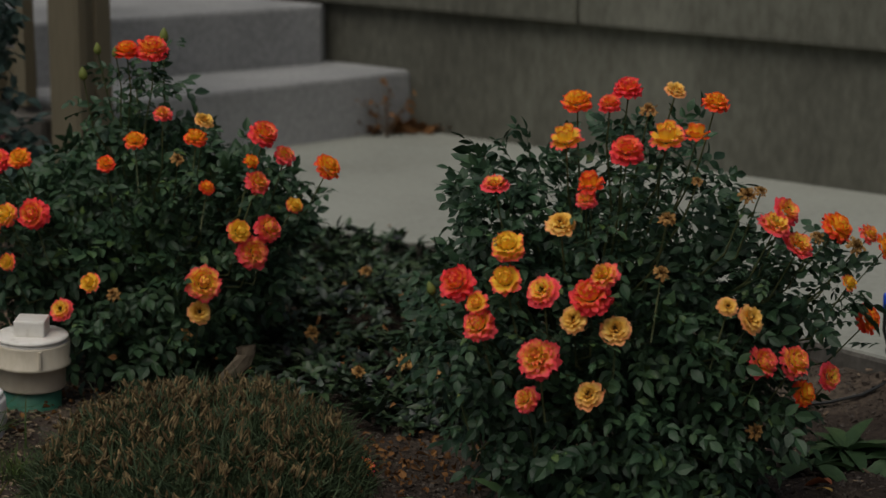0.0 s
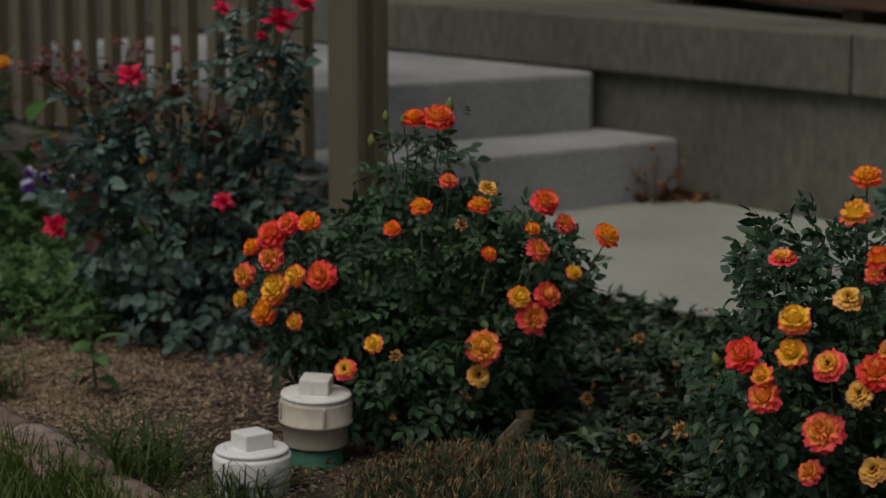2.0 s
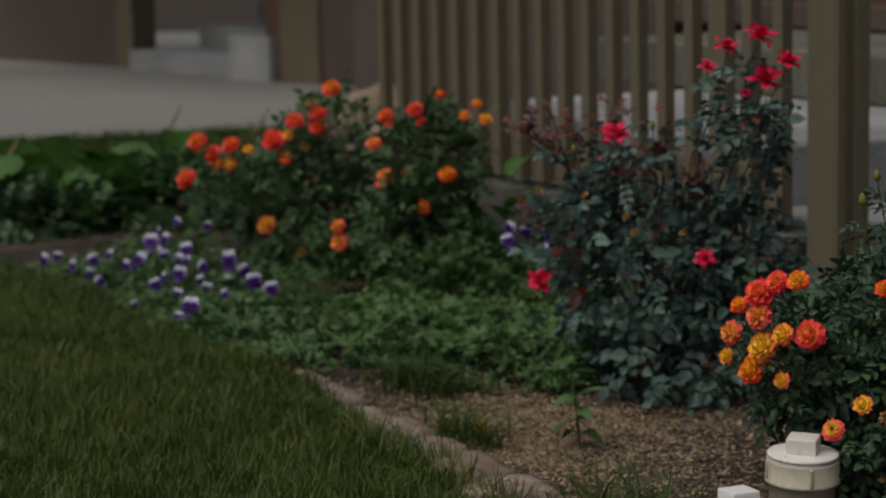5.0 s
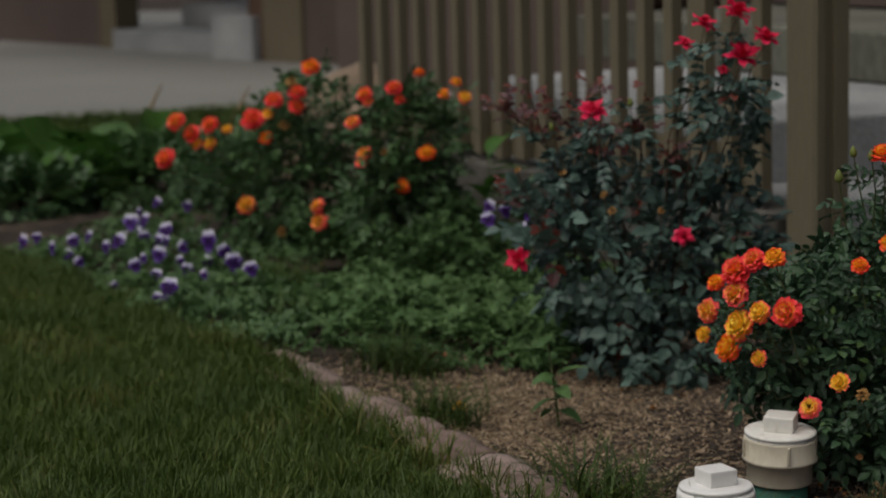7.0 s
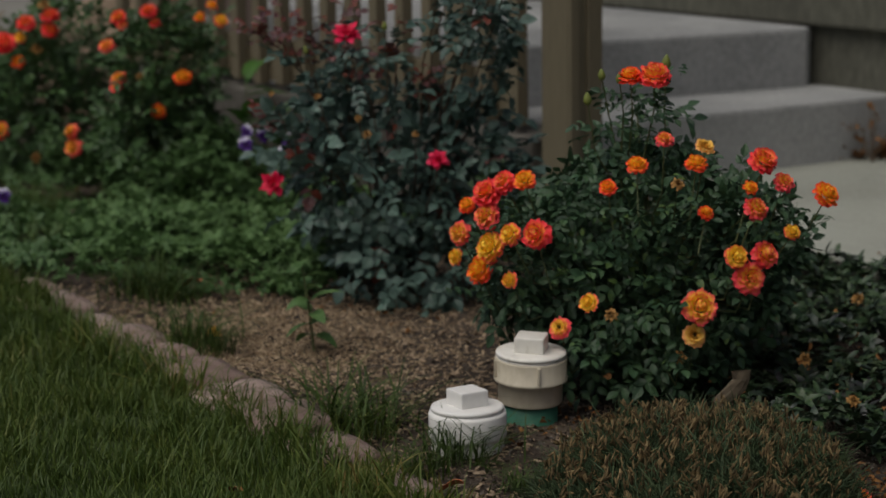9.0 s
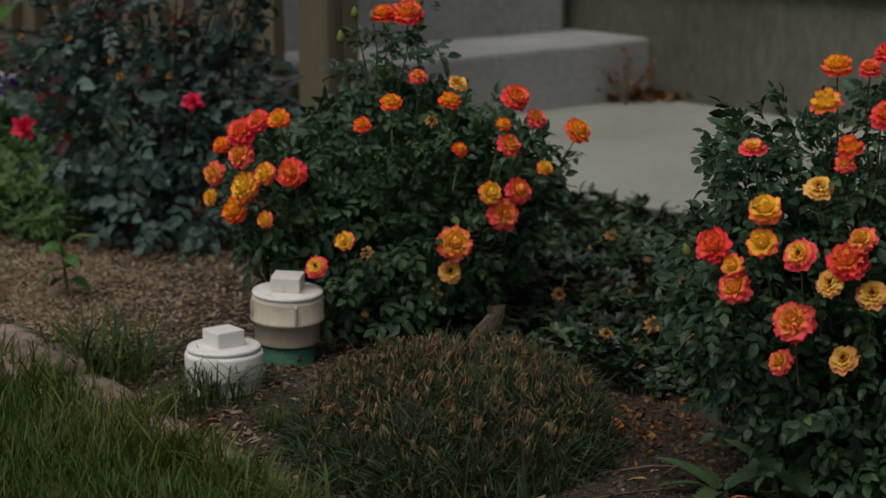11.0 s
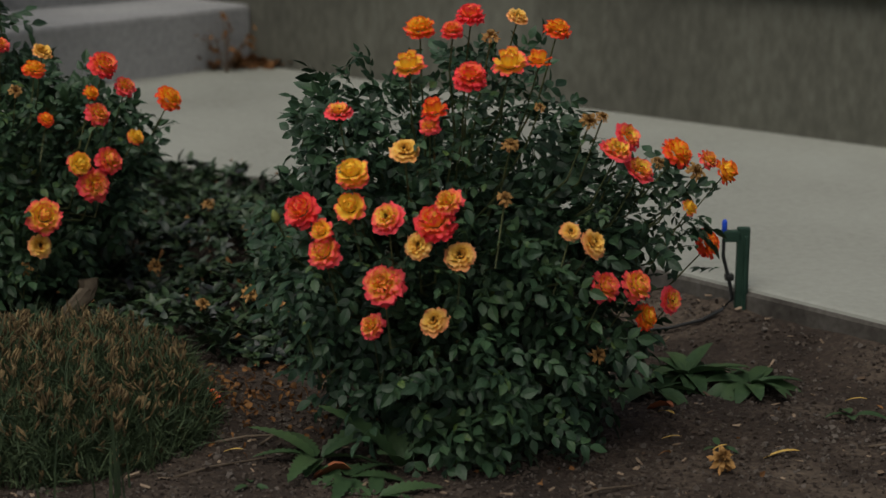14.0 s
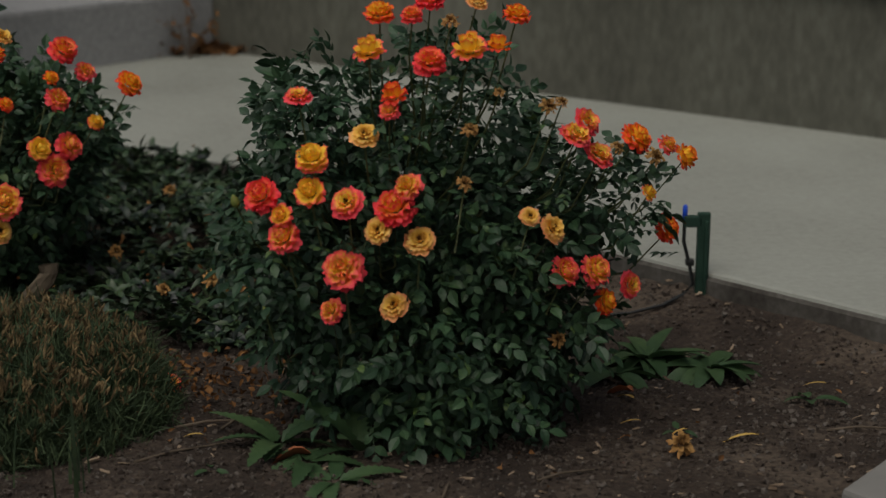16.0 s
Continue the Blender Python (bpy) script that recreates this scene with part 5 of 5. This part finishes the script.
chips = [chip_form(rng, rng.uniform(0.008, 0.032), rng.uniform(0.004, 0.010), rng.uniform(0.002, 0.005)) for _ in range(10)]
grit = [chip_form(rng, s, s * 0.9, s * 0.8) for s in (0.0022, 0.0035, 0.005, 0.0085)]
places, bits = [], []
while len(places) < 9500:
    x, y = rng.uniform(-1.6, 1.9), rng.uniform(2.4, 5.6)
    if inside(BED, x, y) and (rng.random() < (1.0 if x < -0.3 else 0.55 if y > 3.5 and x < 0.05 else 0.05)):
        places.append((rng.randrange(10), pose(x, y, swell(x, y) + rng.uniform(-0.001, 0.006), rng.gauss(0, 15), rng.gauss(0, 15), rng.uniform(0, 360)) @ Matrix.Scale(rng.uniform(0.25, 0.85), 4)))
while len(bits) < 30000:
    x, y = rng.uniform(-1.6, 1.9), rng.triangular(2.5, 4.6, 2.9)
    if inside(BED, x, y):
        bits.append((rng.choice((0, 0, 0, 0, 1, 1, 1, 2, 2, 3)), pose(x, y, swell(x, y) + rng.uniform(-0.002, 0.003), rng.uniform(0, 360), rng.uniform(0, 360), 0)))
straw = []
while len(straw) < 11500:
    x, y = rng.gauss(-0.97, 0.23), rng.gauss(4.36, 0.25)
    if inside(BED, x, y) and x < -0.35:
        straw.append((rng.randrange(10), pose(x, y, swell(x, y) + rng.uniform(0.001, 0.008), rng.gauss(0, 15), rng.gauss(0, 15), rng.uniform(0, 360)) @ Matrix.Scale(rng.uniform(0.14, 0.46), 4)))
STRAW = mat("straw_mulch", [(0.1, (0.19, 0.13, 0.078)), (0.5, (0.42, 0.315, 0.20)), (0.85, (0.66, 0.53, 0.36))], 30, 0.95, 0.4, vary=0.6)
tagged(joined("straw_mulch", chips, straw, STRAW), "dry straw-coloured shredded mulch", "mulch", kind="stuff")
tagged(joined("mulch", chips, places, CHIP), "brown and straw-coloured bark chips", "mulch", kind="stuff")
CLOD = mat("soil_clod", [(0.15, (0.018, 0.013, 0.010)), (0.5, (0.040, 0.030, 0.023)), (0.85, (0.072, 0.056, 0.043)), (0.99, (0.11, 0.095, 0.08))], 40, 1.0, 0.4, vary=0.6)
tagged(joined("soil_crumbs", grit, bits, CLOD), "crumbly dark soil and small pebbles", "soil", kind="stuff")
petal = [leaflet(0.018, 0.014, 0.5, 0.6), leaflet(0.014, 0.012, 0.6, -0.5), leaflet(0.024, 0.010, 0.7, 0.8)]
places = []


def sprinkle(cx, cy, sx, sy, count, z=0.006):
    for _ in range(count):
        x, y = rng.gauss(cx, sx), rng.gauss(cy, sy)
        places.append((rng.randrange(3), pose(x, y, z + swell(x, y) + abs(rng.gauss(0, 0.006)), rng.uniform(-60, 60), rng.uniform(-60, 60), rng.uniform(0, 360)) @ Matrix.Scale(rng.uniform(0.4, 0.9), 4)))


sprinkle(0.28, 3.36, 0.09, 0.08, 240)
sprinkle(0.40, 3.20, 0.12, 0.10, 90)
sprinkle(-0.15, 3.72, 0.10, 0.07, 120)
sprinkle(0.30, 4.2, 0.25, 0.35, 130, 0.08)
sprinkle(0.9, 3.0, 0.25, 0.2, 22)
sprinkle(-1.9, 6.0, 0.12, 0.15, 60)
sprinkle(-0.85, 4.62, 0.2, 0.08, 40)
tagged(joined("fallen_petals", petal, places, LITTER), "scattered orange-brown fallen rose petals", "petals", kind="stuff")
# dry leaf drift in the corner of the steps
places = []
for _ in range(210):
    s = rng.random()
    x, y = 0.36 + 0.38 * s + rng.gauss(0, 0.04), 6.47 + 0.06 * s + rng.gauss(0, 0.035)
    places.append((rng.randrange(3), pose(x, y, SLAB + 0.006 + abs(rng.gauss(0, 0.012)), rng.uniform(-50, 50), rng.uniform(-50, 50), rng.uniform(0, 360)) @ Matrix.Scale(rng.uniform(1.2, 2.6), 4)))
tagged(joined("leaf_drift", petal, places, LITTER), "drift of dry brown leaves at the foot of the step", "dry leaves", kind="stuff")
weed_dry = empty("dry_weed", pose(0.53, 6.40, SLAB), "withered brown weed in the step corner", "weed", "weeds in the bed")
for k in range(9):
    a, h = rng.uniform(0, 6.28), rng.uniform(0.08, 0.2)
    tip = Vector((0.09 * math.cos(a), 0.05 * math.sin(a), h))
    q = rod([(0, 0, 0), tip * 0.5 + Vector((0, 0, 0.02)), tip], 0.0022, 0.001, 4)
    mesh_object("stalk", q[0], q[1], TWIG, weed_dry, "", True)
    for t in (0.45, 0.65, 0.85, 1.0):
        v, f = petal[rng.randrange(3)]
        p = tip * t + Vector((0, 0, 0.04 * t * (1 - t)))
        mesh_object("leaf", put(v, Matrix.Translation(p) @ pose(0, 0, 0, rng.uniform(-60, 60), rng.uniform(-60, 60), rng.uniform(0, 360)) @ Matrix.Scale(rng.uniform(0.9, 1.5), 4)), f, LITTER, weed_dry)
# single fallen things
for x, y, s, rz in ((-1.70, 5.12, 1.9, 20), (-1.19, 4.82, 2.1, 60), (-1.38, 5.5, 1.8, 10), (-0.75, 3.23, 1.8, 80), (-0.44, 3.19, 2.2, 10), (-0.39, 3.30, 1.7, 95), (0.44, 2.95, 2.4, 85), (1.0, 3.17, 1.7, 40)):
    v, f = leaflet(0.034, 0.016, 0.7, 0.7, 0.1, 7)
    ob = mesh_object("dry_leaf", v, f, DRYLEAF, None, "", True)
    ob.matrix_world = pose(x, y, 0.03 if x < 0 else 0.012, 10, 15, rz) @ Matrix.Scale(s, 4)
    tagged(ob, "curled orange-brown dry leaf", "leaf", "fallen dry leaves")
YLEAF = mat("yellow_leaf", [(0.3, (0.42, 0.25, 0.05)), (0.7, (0.6, 0.42, 0.12))], 40, 0.7, 0.2)
for x, y, s, rz in ((1.13, 2.925, 1.2, 80), (0.99, 3.13, 1.0, 15), (1.33, 3.16, 0.8, 60), (0.97, 3.02, 0.7, 70), (0.29, 3.06, 0.7, 70), (1.03, 2.97, 0.6, 100), (0.93, 3.36, 1.3, 140)):
    v, f = leaflet(0.05, 0.011, 0.3, 0.3, 0.0, 7)
    ob = mesh_object("yellow_leaf", v, f, YLEAF, None, "", True)
    ob.matrix_world = pose(x, y, 0.014, 4, 6, rz) @ Matrix.Scale(s, 4)
    tagged(ob, "narrow yellowed leaf lying on soil", "leaf", "fallen yellow leaves")
for x, y, kind, s, lab in ((0.992, 2.885, "D", 0.05, "withered orange rose head lying on soil"), (0.255, 3.30, "C", 0.038, "dropped coral rose head by the dry mound"), (-1.055, 4.36, "F", 0.03, "dropped yellow rose head in grass")):
    ob = new("fallen_bloom", BLOOM_MESHES[kind][0])
    ob.matrix_world = facing((x, y, 0.02), (0.2, -0.5, 0.7), 1.0, s)
    tagged(ob, lab, "rose head")
for x, y, s in ((0.20, 3.95, 0.035), (0.36, 3.72, 0.04), (0.45, 4.05, 0.03), (0.33, 4.35, 0.035), (0.14, 4.55, 0.04), (0.56, 4.30, 0.03), (0.42, 3.60, 0.035), (0.05, 4.75, 0.035), (0.27, 3.66, 0.03)):
    ob = new("fallen_bloom", BLOOM_MESHES["D"][0])
    ob.matrix_world = facing((x, y, 0.085 + (0.03 if y > 4.2 else 0.0)), (0.2, -0.6, 0.7), x * 20, s)
    tagged(ob, "withered brown rose head caught in dark ground cover", "rose head", "withered heads in the ground cover")
for k, (x, y, l, rz) in enumerate(((0.18, 2.97, 0.16, 65), (0.25, 3.12, 0.13, 80), (0.32, 3.10, 0.09, 40), (0.75, 2.80, 0.10, 70), (-0.50, 3.85, 0.16, 120), (0.60, 2.75, 0.07, 20), (-0.7, 4.1, 0.1, 60), (1.25, 2.95, 0.12, 95))):
    v, f = rod([(0, 0, 0.006), (l * 0.02, l * 0.4, 0.012), (0, l, 0.006)], 0.0028, 0.0016, 5)
    ob = mesh_object("twig", v, f, TWIG, None, "", True)
    ob.matrix_world = pose(x, y, 0.0, 0, 0, -rz)
    tagged(ob, "short dead twig lying on the soil", "twig", "twigs on the soil")

# ---- the far side: broad-leaved plants, lawn strip, boulder, house front ----
rng = random.Random(91)


def broad_plant(x, y, leaves, seed):
    r = random.Random(seed)
    p = empty("squash_plant", pose(x, y, 0), "low plant with very broad green leaves", "vegetable plant", "broad-leaved plants")
    for k in range(leaves):
        a, d = r.uniform(0, 360), r.uniform(0.02, 0.3)
        n = 16
        v = [(0, 0, 0.0)] + [((0.13 + 0.02 * math.sin(3 * t)) * math.cos(t) * 1.0, (0.12 + 0.012 * math.sin(5 * t)) * math.sin(t), 0.03 + 0.012 * math.sin(4 * t)) for t in [2 * math.pi * i / n for i in range(n)]]
        f = [(0, 1 + i, 1 + (i + 1) % n) for i in range(n)]
        h = r.uniform(0.04, 0.22)
        cx, cy = d * math.cos(a), d * math.sin(a)
        mesh_object("leaf", put(np.array(v), pose(cx, cy, h, r.gauss(25, 18), r.gauss(0, 22), r.uniform(0, 360)) @ Matrix.Scale(r.uniform(0.7, 1.15), 4)), f, BIG_LEAF, p, "", True)
        q = rod([(cx * 0.2, cy * 0.2, 0), (cx * 0.8, cy * 0.8, h * 0.6), (cx, cy, h)], 0.006, 0.004, 5)
        mesh_object("stalk", q[0], q[1], STEM, p, "", True)


for k, (x, y) in enumerate(((-3.75, 8.0), (-3.45, 7.8), (-3.3, 7.6), (-3.9, 7.8), (-3.1, 7.8), (-3.6, 7.55))):
    broad_plant(x, y, 15, 200 + k)
dark_forms = [compound(rng, 5, 0.034) for _ in range(4)]
for k, (x, y, rx, rz) in enumerate(((-2.95, 7.6, 0.22, 0.12), (-3.4, 7.3, 0.24, 0.07))):
    pl = []
    for _ in range(420):
        p, out = plant_point(rng, [(x, y, rz * 0.9, rx, rz)])
        pl.append((rng.randrange(4), reaching((p.x, p.y, max(0.02, p.z)), out + Vector((rng.gauss(0, 0.5), rng.gauss(0, 0.5), rng.gauss(0, 0.4))), (0, 0, 1), rng.uniform(0.8, 1.3), rng.gauss(0, 0.4))))
    sb = empty("low_shrub", pose(0, 0, 0), "low dark green shrub beside broad-leaved plants", "shrub", "low shrubs by the lawn")
    joined("foliage", dark_forms, pl, FAR_LEAF, sb)
    for c in range(7):
        a = 0.9 * c
        q = rod([(x, y, -0.01), (x + 0.4 * rx * math.cos(a), y + 0.4 * rx * math.sin(a), rz), (x + 0.8 * rx * math.cos(a), y + 0.8 * rx * math.sin(a), rz * 1.5)], 0.005, 0.002, 5)
        mesh_object("cane", q[0], q[1], CANE, sb, "", True)
strip = [(-9.5, 7.6), (-5.5, 8.2), (-3.9, 8.4), (-3.0, 8.6), (-2.6, 9.3), (-3.0, 10.9), (-3.7, 10.95), (-4.8, 10.25), (-9.5, 9.3)]
tagged(part("lawn_strip", prism(strip, -0.05, 0.03, 0.0), LAWN_MAT), "mown grass strip by the driveway", "lawn", kind="structure")
turf = [tuft_form(rng, 12, 0.06, 0.03, 0.008) for _ in range(4)]
pl = []
while len(pl) < 2600:
    x, y = rng.uniform(-6, -2.6), rng.uniform(8.0, 10.9)
    if inside(strip, x, y):
        pl.append((rng.randrange(4), pose(x, y, 0.028, 0, 0, rng.uniform(0, 360)) @ Matrix.Scale(rng.uniform(0.7, 1.2), 4)))
tagged(joined("strip_grass", turf, pl, GRASS), "short green grass by the driveway", "grass", kind="stuff")
ROCK = mat("tan_rock", [(0.25, (0.16, 0.12, 0.085)), (0.6, (0.25, 0.19, 0.135)), (0.85, (0.33, 0.26, 0.19))], 4, 0.95, 0.6, 10, 40)
bm = bmesh.new()
bmesh.ops.create_icosphere(bm, subdivisions=4, radius=1)
for q in bm.verts:
    n = noise.noise(q.co * 1.4 + Vector((4, 0, 0))) * 0.3 + noise.noise(q.co * 4) * 0.08
    q.co = Vector((q.co.x * 0.32, q.co.y * 0.3, q.co.z * 0.34)) * (1 + n)
rock = part("boulder", bm, ROCK, None, "", True)
rock.matrix_world = pose(-2.28, 8.1, 0.12, 0, 0, 20)
tagged(rock, "rounded tan boulder behind the rose bushes", "boulder")
# dry grass stalks beyond the bed
for k, (x, y, h) in enumerate(((-2.72, 8.2, 0.44), (-2.95, 8.3, 0.36), (-3.3, 8.2, 0.38), (-3.75, 7.6, 0.32), (-2.3, 7.9, 0.4))):
    v, f = rod([(0, 0, 0), (0.03, 0, h * 0.6), (0.12, 0, h)], 0.004, 0.002, 4)
    hv, hf = rod([(0.085, 0, h * 0.82), (0.11, 0, h * 0.95), (0.14, 0, h * 1.08)], 0.008, 0.003, 6)
    v, f = merge([(v, f), (hv, hf)])
    ob = mesh_object("dry_stalk", v, f, SPIKE, None, "", True)
    ob.location = (x, y, 0)
    tagged(ob, "single dry grass stalk with a tan head", "grass stalk", "dry stalks")

FRONT = Matrix.Translation((-3.758, 13.725, 0)) @ Matrix(((-0.814, 0.58, 0, 0), (0.58, 0.814, 0, 0), (0, 0, 1, 0), (0, 0, 0, 1)))
house = empty("house", FRONT, "brown house front with tan trim and a recessed concrete entry stair", "house")
part("garage_wall", box(4.6, 0.3, 3.0, 0.0, (-1.62, 0.15, 1.5)), HOUSE_MAT, house, "dull mauve-brown panelled wall")
part("trim_post", box(0.46, 0.22, 3.0, 0.01, (0.91, 0.08, 1.5)), TRIM_MAT, house, "tan trim post")
part("brick_pier", box(0.16, 0.9, 3.0, 0.005, (1.22, 0.42, 1.5)), BRICK_MAT, house, "pinkish brick pier")
part("trim_post", box(0.24, 0.22, 3.0, 0.01, (3.52, 0.3, 1.5)), TRIM_MAT, house, "tan trim post")
part("side_wall", box(5.0, 0.3, 3.0, 0.0, (6.14, 0.42, 1.5)), HOUSE_MAT, house, "dark red-brown wall")
part("back_wall", box(2.6, 0.3, 3.0, 0.0, (2.4, 2.5, 1.5)), BRICK_MAT, house, "brick wall behind the entry")
part("entry_step", box(2.05, 1.3, 0.17, 0.012, (2.3, 0.75, 0.125)), STEP_MAT, house, "concrete step")
part("entry_step", box(1.7, 0.9, 0.17, 0.012, (2.5, 1.25, 0.295)), STEP_MAT, house, "concrete step")
part("entry_step", box(1.7, 0.7, 0.17, 0.012, (2.5, 1.75, 0.465)), STEP_MAT, house, "concrete step")
# added slab above the view, there only to darken the recessed entry stair
part("entry_shade_slab", box(4.6, 3.6, 0.2, 0.02, (2.6, 0.5, 2.75)), TRIM_MAT, house, "unseen slab added overhead to shade the entry")
part("step_cheek", box(0.5, 0.7, 0.34, 0.012, (1.42, 0.25, 0.20)), STEP_MAT, house, "concrete block at the stair's end")
